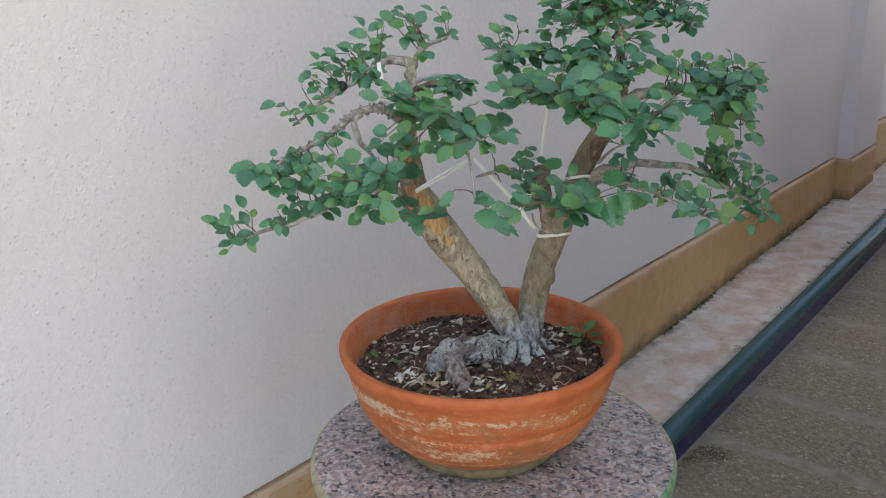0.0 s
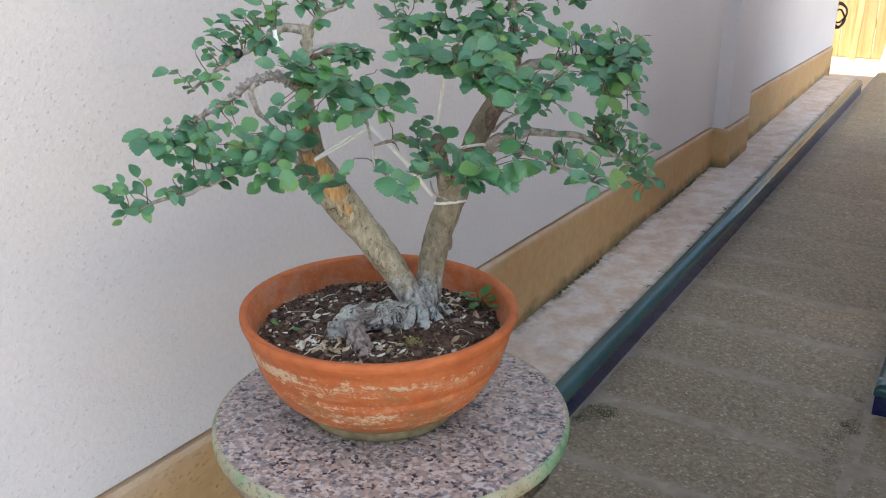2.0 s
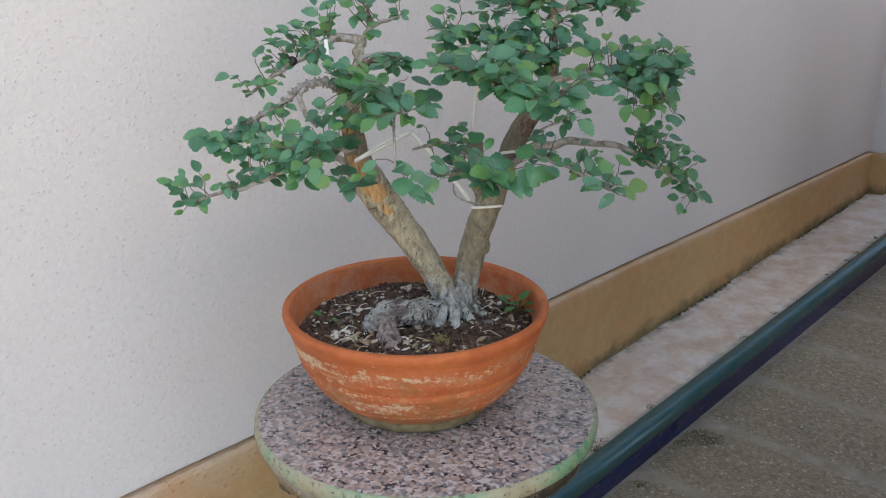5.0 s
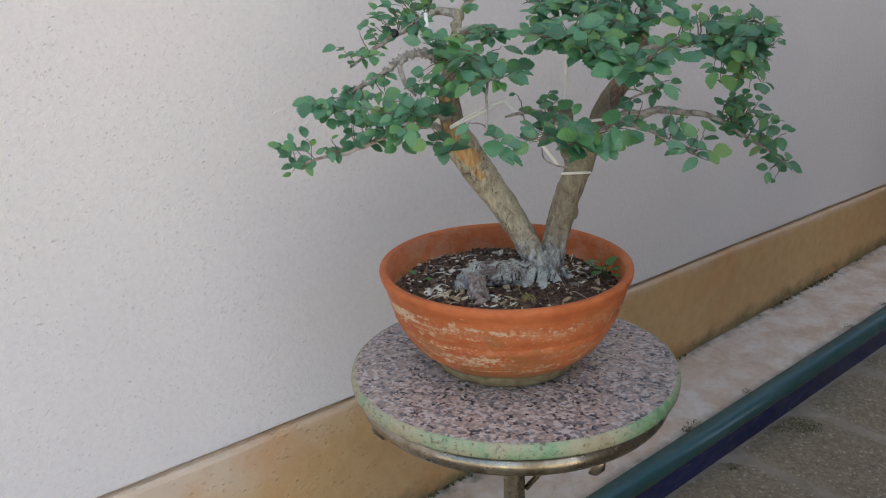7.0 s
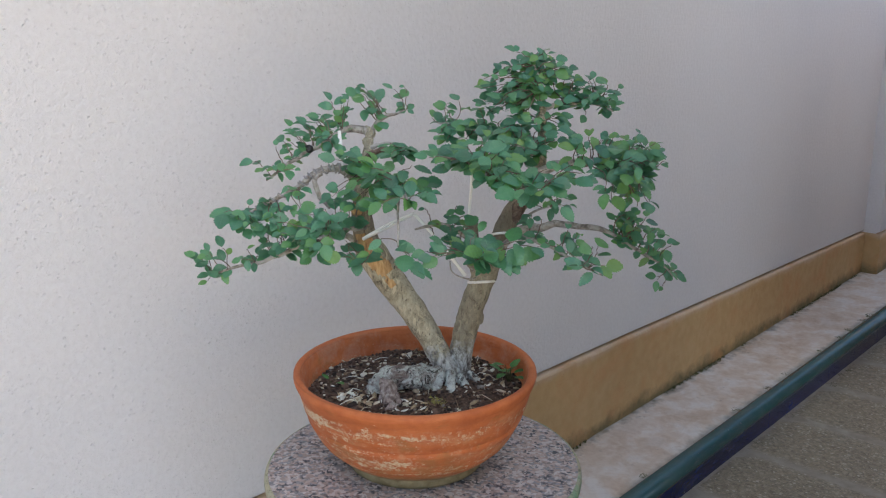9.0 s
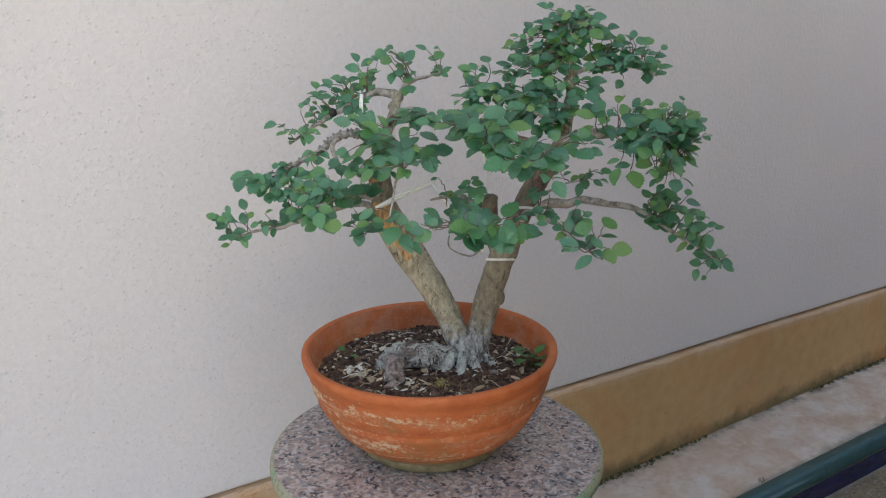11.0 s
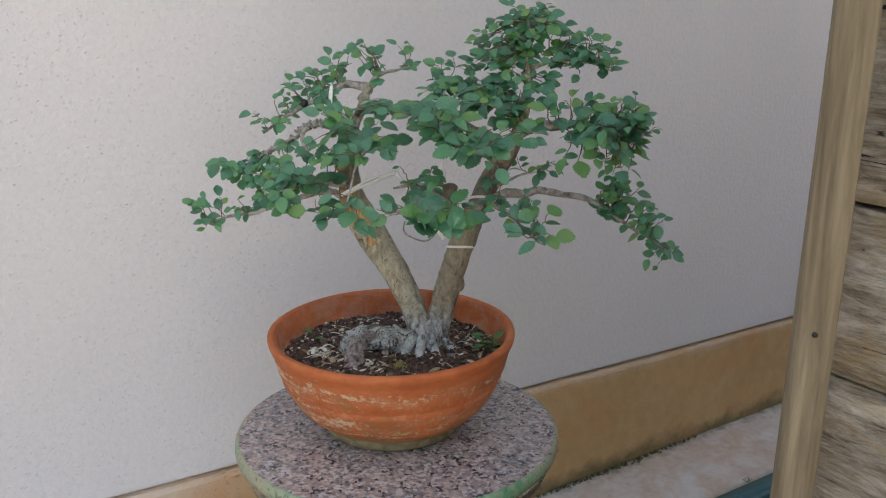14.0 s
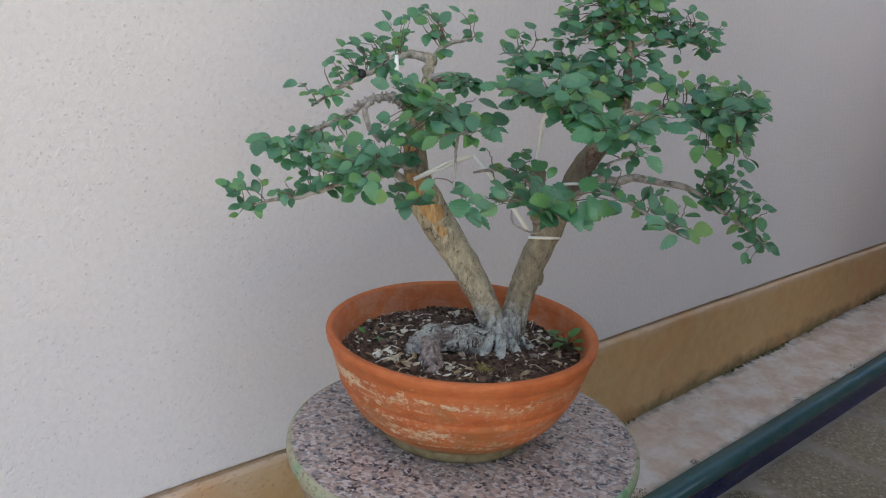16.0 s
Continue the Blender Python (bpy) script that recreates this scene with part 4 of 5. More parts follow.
            if math.hypot(x - POT.x, y - POT.y) > 0.155:
                break
        if len(line) > 2:
            tube(bm, line, 4)
    solo("soil_litter", bm, STRAW, "pale flakes and curled straws lying on the soil", "plant litter", "stuff")
    return ground_h


def straw_mat():
    m, t, b = material("straw")
    pick = node(t, "ShaderNodeNewGeometry").outputs["Random Per Island"]
    colour = ramp(t, pick, [(0.0, (0.26, 0.17, 0.10)), (0.25, (0.44, 0.34, 0.21)), (0.52, (0.60, 0.54, 0.41)), (0.78, (0.76, 0.76, 0.70))], True)
    colour = blend(t, 0.3, colour, ramp(t, noise_tex(t, coords(t), 300, 3), [(0.3, grey(0.12)), (0.7, grey(0.6))]), "OVERLAY")
    finish(t, b, colour, 0.7)
    return m


STRAW = straw_mat()


# ---------------------------------------------------------------- the tree
def leaf_mesh(name, mat, long=1.0, wide=0.72, fold=0.16, curl=0.22, teeth=7, bend=0.0):
    """A serrated elm leaf of unit length along +y, its upper side towards +z; the stalk starts at the origin."""
    bm = bmesh.new()
    place = bm.verts.layers.float_vector.new("lamina")
    verts_mid, left, right = [], [], []
    steps = teeth * 2
    for i in range(steps + 1):
        s = i / steps
        w = wide * 0.5 * math.sin(math.pi * s ** 0.90) ** 0.72 * (1.0 - 0.16 * s) if 0 < s < 1 else 0.0
        tooth = (1.13 if i % 2 else 0.91) if 0 < i < steps else 1.0
        back = 0.030 if i % 2 else 0.0
        x = bend * s * s
        z = -curl * (s - 0.35) ** 2 + 0.01
        y = 0.10 + 0.90 * s
        verts_mid.append(bm.verts.new((x, y, z)))
        if 0 < i < steps:
            rise = fold * w * tooth * 2 * (0.6 + 0.4 * s) + 0.015 * math.sin(i * 2.4)
            left.append(bm.verts.new((x - w * tooth, y + back, z + rise)))
            right.append(bm.verts.new((x + w * tooth, y + back, z + rise * 0.85)))
    for row, sign in ((left, 1), (right, -1)):
        pts = [verts_mid[0]] + row + [verts_mid[-1]]
        for i in range(steps):
            quad = [verts_mid[i], verts_mid[i + 1], pts[i + 1], pts[i]]
            quad = list(dict.fromkeys(quad))
            if len(quad) > 2:
                bm.faces.new(quad if sign > 0 else quad[::-1])
    stalk = [bm.verts.new(p) for p in ((-0.012, 0, 0), (0.012, 0, 0))] + [verts_mid[1]]
    bm.faces.new(stalk)
    for v in bm.verts:
        v[place] = v.co
    me = bpy.data.meshes.new(name)
    bm.to_mesh(me)
    bm.free()
    me.materials.append(mat)
    me.shade_smooth()
    return me


LEAF_KINDS = [leaf_mesh("leaf", LEAF, wide=w, fold=f, curl=c, bend=b) for w, f, c, b in
              ((0.74, 0.10, 0.20, 0.0), (0.66, 0.18, 0.32, 0.06), (0.80, 0.06, 0.14, -0.04), (0.60, 0.26, 0.42, -0.08), (0.70, 0.08, 0.06, 0.03), (0.54, 0.14, 0.30, 0.05))]


TIE = (Vector((-0.636, 0.842, 1.086)), Vector((-0.604, 0.912, 1.117)), Vector((-0.538, 0.950, 1.030)))


OPEN_SIDES = [Vector(d).normalized() for d in ((0.60, -0.78, 0.20), (0.71, -0.67, 0.22), (0.88, -0.45, 0.18))]


class Tree:
    def __init__(self):
        self.ob = thing("bonsai_tree", ROOT, "small elm bonsai with two slanting trunks and serrated green leaves", "bonsai tree")
        self.rng = random.Random(11)
        self.rest = []          # leaves past the single ones
        self.single = 0

    def place_leaf(self, at, way, size, branch, front):
        rng = self.rng
        # the gardener has cleared the leaves round the tie
        heart = at + way * size * 0.5
        for a, c, room, sides in ((TIE[0], TIE[1], 0.0115, OPEN_SIDES), (TIE[1], TIE[2], 0.0065, OPEN_SIDES[:2])):
            for side in sides:
                # nearest approach of the tie to the line from the leaf towards the open side
                across, rise = (c - a) - side * (c - a).dot(side), (heart - a) - side * (heart - a).dot(side)
                f = min(max(rise.dot(across) / across.length_squared, 0.05), 0.95)
                if (rise - across * f).length < room and (heart - a.lerp(c, f)).dot(side) > -0.005:
                    return False
        # low leaves turn to the open side, those of the crown lie level
        low = min(max((1.29 - at.z) / 0.16, 0.7), 1.0)
        up = Vector((0, 0, 1)) * 0.75 + VIEW_SIDE * (rng.uniform(-0.15, 0.30) + low * rng.uniform(0.05, 1.05)) + Vector((rng.gauss(0, 0.26), rng.gauss(0, 0.26), rng.gauss(0, 0.12)))
        up.normalize()
        y = (way - up * way.dot(up))
        y = y.normalized() if y.length > 0.05 else up.orthogonal()
        x = y.cross(up)
        m = Matrix((x, y, up)).transposed().to_4x4()
        m.translation = at
        m = m @ Matrix.Diagonal((size * rng.uniform(0.9, 1.1), size, size, 1))
        kind = rng.randrange(len(LEAF_KINDS))
        if front and self.single < 300:
            self.single += 1
            ob = new("leaf", LEAF_KINDS[kind])
            ob.parent = branch
            ob.matrix_local = Matrix.Translation(-ROOT) @ m
        else:
            self.rest.append((kind, m))
        return True

    def branch(self, points, sprays, label="", sides=8):
        """A limb through points of (x, y, z, radius) and the sprays it feeds: (x, y, z, spread, half height, leaves, leaf size)."""
        rng = self.rng
        line = spline([((x, y, z), r) for x, y, z, r in points], 5)
        # little kinks, as pruned wood has
        line = [(p + Vector((noise.noise(p * 40), noise.noise(p * 40 + Vector((9, 0, 0))), noise.noise(p * 40 + Vector((0, 9, 0))))) * min(0.005, r * 1.0), r * 0.82) for p, r in line]
        bm = bmesh.new()
        tube(bm, line, sides, 0.4)
        self.last_line = line
        twigs = []
        for x, y, z, spread, high, leaves, size in sprays:
            centre = Vector((x, y, z))
            left = round(leaves * 1.35)
            while left > 0:
                n = min(left, rng.randint(3, 6))
                left -= n
                while True:
                    o = Vector((rng.uniform(-1, 1), rng.uniform(-1, 1), rng.uniform(-1, 1)))
                    if o.length < 1:
                        break
                tip = centre + Vector((o.x * spread, o.y * spread, o.z * high)) * 0.90
                start, r0 = min(line[len(line) // 4:], key=lambda q: (q[0] - tip).length + 0.25 * (q[0] - centre).length)
                if (tip - start).length < 0.03:
                    tip = start + ((tip - start).normalized() + Vector((0, 0, 0.3))) * 0.027
                twigs.append((start, tip, min(r0 * 0.4, 0.0009), n, size))
        for start, tip, r0, n, size in twigs:
            gap = (tip - start).length
            mid = (start + tip) / 2 + Vector((rng.uniform(-1, 1), rng.uniform(-1, 1), rng.uniform(0, 1.0))) * gap * 0.16
            way = spline([(start, max(r0, 0.0007)), (mid, max(r0 * 0.8, 0.0006)), (tip, 0.0004)], 4)
            way = [(p + Vector((rng.uniform(-1, 1), rng.uniform(-1, 1), rng.uniform(-1, 1))) * 0.0012, r) for p, r in way]
            kept = 0
            reach = min(1.0, 0.0135 * n / max(gap, 0.01))
            for k in range(n):
                f = 1 - reach * k / max(n - 1, 1)
                i = f * (len(way) - 1)
                at = way[int(i)][0].lerp(way[min(int(i) + 1, len(way) - 1)][0], i % 1)
                ahead = (way[-1][0] - way[-3][0]).normalized()
                across = ahead.cross(Vector((0, 0, 1))).normalized() * (1 if k % 2 else -1)
                if k == 0:
                    go = ahead + Vector((rng.gauss(0, 0.25), rng.gauss(0, 0.25), rng.uniform(-0.4, 0.2)))
                else:
                    go = ahead * rng.uniform(0.1, 0.8) + across * rng.uniform(0.7, 1.1) + Vector((0, 0, rng.uniform(-0.5, 0.15)))
                young = 0.7 if k == 0 and rng.random() < 0.4 else 1.0
                kept += self.place_leaf(at, go.normalized(), size * 0.84 * rng.uniform(0.60, 1.12) * young, self._ob(points, bm, label), (at - ROOT).dot(VIEW_SIDE) > -0.02)
            if kept:
                tube(bm, way, 5, skin=lambda c: 1)
        ob = self.current
        self.current = None
        bmesh.ops.translate(bm, vec=-ROOT, verts=bm.verts)
        ob.data = mesh_of("branch", bm, LIMB, TWIG)
        return ob

    current = None

    def _ob(self, points, bm, label):
        if self.current is None:
            self.current = new("branch", bpy.data.meshes.new("branch"))
            self.current.parent = self.ob
            if label:
                tagged(self.current, label=label)
        return self.current

    def finish(self):
        verts, faces, places = [], [], []
        for kind, m in self.rest:
            me = LEAF_KINDS[kind]
            base = len(verts)
            verts += [m @ v.co - ROOT for v in me.vertices]
            faces += [[base + i for i in p.vertices] for p in me.polygons]
            places += [c for v in me.vertices for c in v.co]
        me = bpy.data.meshes.new("foliage")
        me.from_pydata(verts, [], faces)
        me.attributes.new("lamina", "FLOAT_VECTOR", "POINT").data.foreach_set("vector", places)
        me.materials.append(FOLIAGE)
        me.shade_smooth()
        ob = new("foliage", me)
        ob.parent = self.ob
        tagged(ob, "further small serrated leaves among the twigs", kind="stuff")


def gnarl(bm, much=1.0):
    """Knots, pits and lengthwise cracks on old root wood."""
    bm.normal_update()
    for v in bm.verts:
        p = v.co * 1.0
        ridge = abs(noise.noise(p * 120)) * 2 - 0.5 + 0.7 * noise.noise(p * 260)
        v.co += v.normal * much * (0.0030 * noise.noise(p * 48) - 0.0012 * max(0.0, 0.35 - ridge))


def build_tree(ground_h):
    tree = Tree()
    # left trunk, with a torn strip of bare wood
    low = [((-0.528, 0.927, 0.858), 0.0225), ((-0.549, 0.921, 0.895), 0.0185), ((-0.579, 0.916, 0.939), 0.0190), ((-0.606, 0.905, 0.978), 0.0212), ((-0.633, 0.890, 1.018), 0.0235), ((-0.654, 0.875, 1.056), 0.0235),
           ((-0.664, 0.869, 1.088), 0.0180), ((-0.668, 0.869, 1.130), 0.0138), ((-0.676, 0.878, 1.165), 0.0098), ((-0.690, 0.902, 1.198), 0.0078), ((-0.702, 0.917, 1.222), 0.0078), ((-0.710, 0.915, 1.232), 0.004)]
    low = [(p, r * 0.94) for p, r in low]
    line = spline(low, 9)

    def torn(c):
        if not 0.995 < c.z < 1.088:
            return 0
        p = min(line, key=lambda q: (q[0] - c).length)[0]
        d = (c - p).normalized()
        ragged = 0.30 * noise.noise(c * 60)
        return 1 if d.dot(Vector((0.55, -0.75, 0.35)).normalized()) > 0.70 + ragged + (1.060 - c.z) * 7 * (c.z < 1.06) else 0
    bm = bmesh.new()
    tube(bm, line, 40, 0.09, skin=torn)
    for at, r in (((-0.702, 0.918, 1.224), 0.0090), ((-0.697, 0.908, 1.212), 0.008)):
        for v in bmesh.ops.create_icosphere(bm, subdivisions=3, radius=r)["verts"]:
            v.co = v.co * (1 + 0.35 * noise.noise(v.co * 130)) + Vector(at)
    gnarl(bm, 0.45)
    part("trunk", bm, (BARK, WOUND), tree.ob, "slanting grey-brown trunk with a strip of torn bare wood")
    # right trunk
    low = [((-0.533, 0.934, 0.860), 0.0205), ((-0.540, 0.940, 0.895), 0.0178), ((-0.541, 0.952, 0.940), 0.0180), ((-0.534, 0.962, 0.985), 0.0180), ((-0.521, 0.970, 1.027), 0.0175), ((-0.508, 0.981, 1.070), 0.0145),
           ((-0.496, 0.997, 1.115), 0.0138), ((-0.480, 1.012, 1.150), 0.0128), ((-0.468, 1.020, 1.178), 0.0095), ((-0.470, 1.032, 1.205), 0.0066), ((-0.478, 1.043, 1.235), 0.0058), ((-0.485, 1.050, 1.262), 0.0056), ((-0.497, 1.056, 1.290), 0.0035)]
    bm = bmesh.new()
    tube(bm, spline(low, 9), 36, 0.09)
    for at, r, tall in (((-0.529, 0.968, 0.966), 0.0078, 1.7), ((-0.480, 1.042, 1.250), 0.0075, 1.0)):
        for v in bmesh.ops.create_icosphere(bm, subdivisions=3, radius=r)["verts"]:
            v.co = v.co * (1 + 0.35 * noise.noise(v.co * 130))
            v.co.z *= tall
            v.co += Vector(at)
    gnarl(bm, 0.45)
    part("trunk", bm, DARK_BARK, tree.ob, "upright leaning trunk with old pruning knots")
    bm = bmesh.new()
    for v in bmesh.ops.create_icosphere(bm, subdivisions=4, radius=0.0085)["verts"]:
        d = v.co.normalized()
        dent = 0.35 * max(0.0, d.dot(Vector((0.62, -0.76, 0.1))) - 0.55)
        v.co = v.co * (1 + 0.30 * noise.noise(v.co * 150) - dent * 1.6)
        v.co.z *= 2.0
        v.co = Matrix.Rotation(0.35, 3, "Y") @ v.co + Vector((-0.481, 0.995, 1.126))
    part("old_knot", bm, TWIG, tree.ob, "dark brown hollowed pruning knot")
    bm = bmesh.new()
    for v in bmesh.ops.create_icosphere(bm, subdivisions=3, radius=0.0085)["verts"]:
        v.co = v.co * (1 + 0.40 * noise.noise(v.co * 110)) + Vector((-0.661, 0.853, 1.124))
    part("pruning_scar", bm, WOUND, tree.ob, "tan healed pruning scar")
    bm = bmesh.new()
    tube(bm, spline([((-0.704, 0.826, 1.174), 0.0034), ((-0.707, 0.816, 1.166), 0.0036), ((-0.703, 0.817, 1.152), 0.0034), ((-0.700, 0.819, 1.141), 0.0030), ((-0.694, 0.823, 1.133), 0.0026), ((-0.688, 0.827, 1.125), 0.0016)], 5), 10, 0.4)
    part("dead_twig", bm, LIMB, tree.ob, "hooked grey dead twig below the wired limb")
    bm = bmesh.new()
    for v in bmesh.ops.create_icosphere(bm, subdivisions=2, radius=0.0062)["verts"]:
        v.co = v.co * (1 + 0.30 * noise.noise(v.co * 200)) + Vector((-0.742, 0.836, 1.2045))
    part("wrapped_knot", bm, BLACK, tree.ob, "black tape knot round a limb")
    bm = bmesh.new()
    tube(bm, spline([((-0.684, 0.892, 1.188), 0.0040), ((-0.668, 0.890, 1.199), 0.0042), ((-0.650, 0.897, 1.206), 0.0040), ((-0.636, 0.908, 1.203), 0.0034), ((-0.632, 0.916, 1.194), 0.0020)], 6), 10, 0.35)
    part("curled_twig", bm, TWIG, tree.ob, "curled reddish brown twig stub")
    bm = bmesh.new()
    tube(bm, spline([((-0.521, 0.964, 1.020), 0.011), ((-0.528, 0.957, 1.060), 0.0092), ((-0.532, 0.955, 1.090), 0.0090), ((-0.533, 0.956, 1.104), 0.0100), ((-0.533, 0.956, 1.108), 0.006)], 6), 20, 0.45)
    part("pruned_stub", bm, DARK_BARK, tree.ob, "short pruned stub beside the trunk")
    # root collar and the arched surface root
    bm = bmesh.new()
    for (p, q, r) in (((-0.532, 0.912, 0.896), (-0.512, 0.893, 0.868), 0.0105), ((-0.522, 0.922, 0.892), (-0.502, 0.915, 0.868), 0.0100), ((-0.542, 0.905, 0.898), (-0.534, 0.884, 0.868), 0.0100),
                      ((-0.522, 0.942, 0.890), (-0.505, 0.945, 0.868), 0.0090)):
        p, q = Vector(p), Vector(q)
        tube(bm, spline([(p, r * 0.5), ((p + q) / 2 + Vector((0, 0, 0.002)), r * 0.8), (q, r * 0.8)], 7), 20, 0.35)
    gnarl(bm, 0.9)
    part("root_collar", bm, CRUST, tree.ob, "knobbly whitish root collar")
    bm = bmesh.new()
    tube(bm, spline([((-0.538, 0.900, 0.886), 0.015), ((-0.553, 0.882, 0.890), 0.0180), ((-0.572, 0.862, 0.889), 0.0195), ((-0.590, 0.847, 0.883), 0.0200), ((-0.602, 0.836, 0.872), 0.0185), ((-0.606, 0.830, 0.860), 0.016)], 16), 48, 0.25)
    gnarl(bm, 1.1)
    part("surface_root", bm, CRUST, tree.ob, "arched gnarled grey surface root")
    bm = bmesh.new()
    tube(bm, spline([((-0.584, 0.848, 0.886), 0.0100), ((-0.575, 0.834, 0.884), 0.0110), ((-0.566, 0.824, 0.876), 0.0125), ((-0.556, 0.815, 0.867), 0.0150), ((-0.547, 0.808, 0.857), 0.0185)], 12), 36, 0.45)
    gnarl(bm, 1.9)
    part("root_leg", bm, ROOT_SKIN, tree.ob, "brownish purple root reaching down into the soil")

    b = tree.branch
    # lower left limb, reaching far out
    b([(-0.656, 0.868, 1.068, 0.0075), (-0.690, 0.845, 1.082, 0.006), (-0.722, 0.812, 1.072, 0.005), (-0.757, 0.770, 1.050, 0.004), (-0.785, 0.722, 1.038, 0.0025), (-0.797, 0.695, 1.034, 0.0015)],
      [(-0.793, 0.684, 1.048, 0.012, 0.010, 9, 0.026), (-0.804, 0.696, 1.024, 0.006, 0.006, 3, 0.025), (-0.788, 0.714, 1.046, 0.018, 0.010, 7, 0.026), (-0.772, 0.754, 1.050, 0.020, 0.012, 9, 0.027), (-0.766, 0.787, 1.080, 0.024, 0.014, 12, 0.028), (-0.725, 0.777, 1.076, 0.026, 0.016, 12, 0.029)])
    # wired limb over it
    b([(-0.676, 0.872, 1.160, 0.007), (-0.690, 0.847, 1.178, 0.006), (-0.712, 0.824, 1.175, 0.0055), (-0.738, 0.804, 1.150, 0.0045), (-0.766, 0.772, 1.128, 0.003), (-0.790, 0.742, 1.112, 0.0016)],
      [(-0.790, 0.738, 1.110, 0.020, 0.015, 18, 0.029), (-0.770, 0.755, 1.098, 0.026, 0.016, 16, 0.030), (-0.735, 0.778, 1.108, 0.028, 0.018, 15, 0.030), (-0.715, 0.798, 1.135, 0.024, 0.014, 8, 0.028)])
    wired = tree.last_line
    coil = []
    for k in range(150):
        f = 0.06 + 0.80 * k / 149
        i = f * (len(wired) - 1)
        p = wired[int(i)][0].lerp(wired[min(int(i) + 1, len(wired) - 1)][0], i % 1)
        ahead = (wired[min(int(i) + 1, len(wired) - 1)][0] - wired[int(i)][0]).normalized()
        side = ahead.orthogonal().normalized()
        r = wired[int(i)][1] + 0.0016
        coil.append((p + side * r * math.cos(k * 0.62) + ahead.cross(side) * r * math.sin(k * 0.62), 0.0014))
    bm = bmesh.new()
    tube(bm, coil, 6)
    part("training_wire", bm, WIRE, tree.ob, "grey training wire coiled round a limb")
    # limb to the front, left of the trunk
    b([(-0.655, 0.862, 1.095, 0.007), (-0.645, 0.822, 1.108, 0.005), (-0.630, 0.780, 1.108, 0.004), (-0.615, 0.745, 1.105, 0.002)],
      [(-0.618, 0.742, 1.110, 0.038, 0.024, 20, 0.031), (-0.668, 0.752, 1.110, 0.036, 0.024, 19, 0.030), (-0.612, 0.778, 1.128, 0.034, 0.018, 12, 0.031), (-0.645, 0.758, 1.078, 0.036, 0.012, 11, 0.031), (-0.690, 0.770, 1.095, 0.030, 0.018, 10, 0.030), (-0.652, 0.832, 1.122, 0.020, 0.016, 9, 0.029), (-0.660, 0.828, 1.098, 0.018, 0.016, 7, 0.029)])
    # small shoot below, in front of the torn wood
    b([(-0.650, 0.856, 1.062, 0.004), (-0.622, 0.830, 1.070, 0.0025), (-0.590, 0.800, 1.066, 0.0015)],
      [(-0.580, 0.796, 1.066, 0.028, 0.014, 9, 0.031), (-0.620, 0.818, 1.066, 0.022, 0.012, 5, 0.029)])
    # upper left limb
    b([(-0.702, 0.918, 1.226, 0.0070), (-0.718, 0.888, 1.230, 0.0060), (-0.733, 0.852, 1.212, 0.005), (-0.748, 0.826, 1.196, 0.004), (-0.766, 0.802, 1.176, 0.003), (-0.778, 0.784, 1.160, 0.0014)],
      [(-0.773, 0.793, 1.180, 0.016, 0.016, 14, 0.025), (-0.764, 0.815, 1.198, 0.018, 0.014, 11, 0.025), (-0.766, 0.841, 1.230, 0.024, 0.014, 16, 0.027), (-0.740, 0.858, 1.238, 0.022, 0.018, 14, 0.028), (-0.732, 0.888, 1.268, 0.022, 0.016, 13, 0.028), (-0.712, 0.861, 1.212, 0.020, 0.014, 8, 0.027)])
    # crown of the left trunk
    b([(-0.702, 0.918, 1.222, 0.006), (-0.694, 0.930, 1.242, 0.004), (-0.690, 0.955, 1.250, 0.003), (-0.694, 0.985, 1.254, 0.0014)],
      [(-0.698, 0.982, 1.262, 0.018, 0.014, 8, 0.024), (-0.712, 0.908, 1.280, 0.022, 0.012, 14, 0.027), (-0.702, 0.933, 1.266, 0.018, 0.012, 6, 0.025)])
    b([(-0.692, 0.902, 1.200, 0.005), (-0.668, 0.912, 1.212, 0.0035), (-0.648, 0.915, 1.215, 0.0025), (-0.628, 0.918, 1.206, 0.0012)],
      [(-0.632, 0.905, 1.200, 0.030, 0.018, 12, 0.029), (-0.600, 0.888, 1.205, 0.030, 0.016, 12, 0.030)])
    # limb between the trunks, towards the viewer
    b([(-0.678, 0.880, 1.170, 0.006), (-0.645, 0.865, 1.180, 0.005), (-0.600, 0.852, 1.180, 0.004), (-0.555, 0.840, 1.170, 0.003), (-0.520, 0.820, 1.160, 0.0015)],
      [(-0.655, 0.835, 1.195, 0.034, 0.022, 18, 0.033), (-0.585, 0.838, 1.188, 0.038, 0.018, 18, 0.032), (-0.525, 0.805, 1.155, 0.030, 0.018, 13, 0.032), (-0.630, 0.812, 1.150, 0.030, 0.026, 14, 0.032), (-0.560, 0.870, 1.178, 0.034, 0.018, 14, 0.031), (-0.580, 0.815, 1.150, 0.026, 0.018, 8, 0.031)])
    # hanging shoot with long leaves in the gap
    b([(-0.560, 0.842, 1.165, 0.003), (-0.535, 0.815, 1.140, 0.002), (-0.510, 0.792, 1.105, 0.0014)],
      [(-0.515, 0.792, 1.112, 0.022, 0.010, 5, 0.034), (-0.492, 0.788, 1.082, 0.018, 0.012, 5, 0.036)])
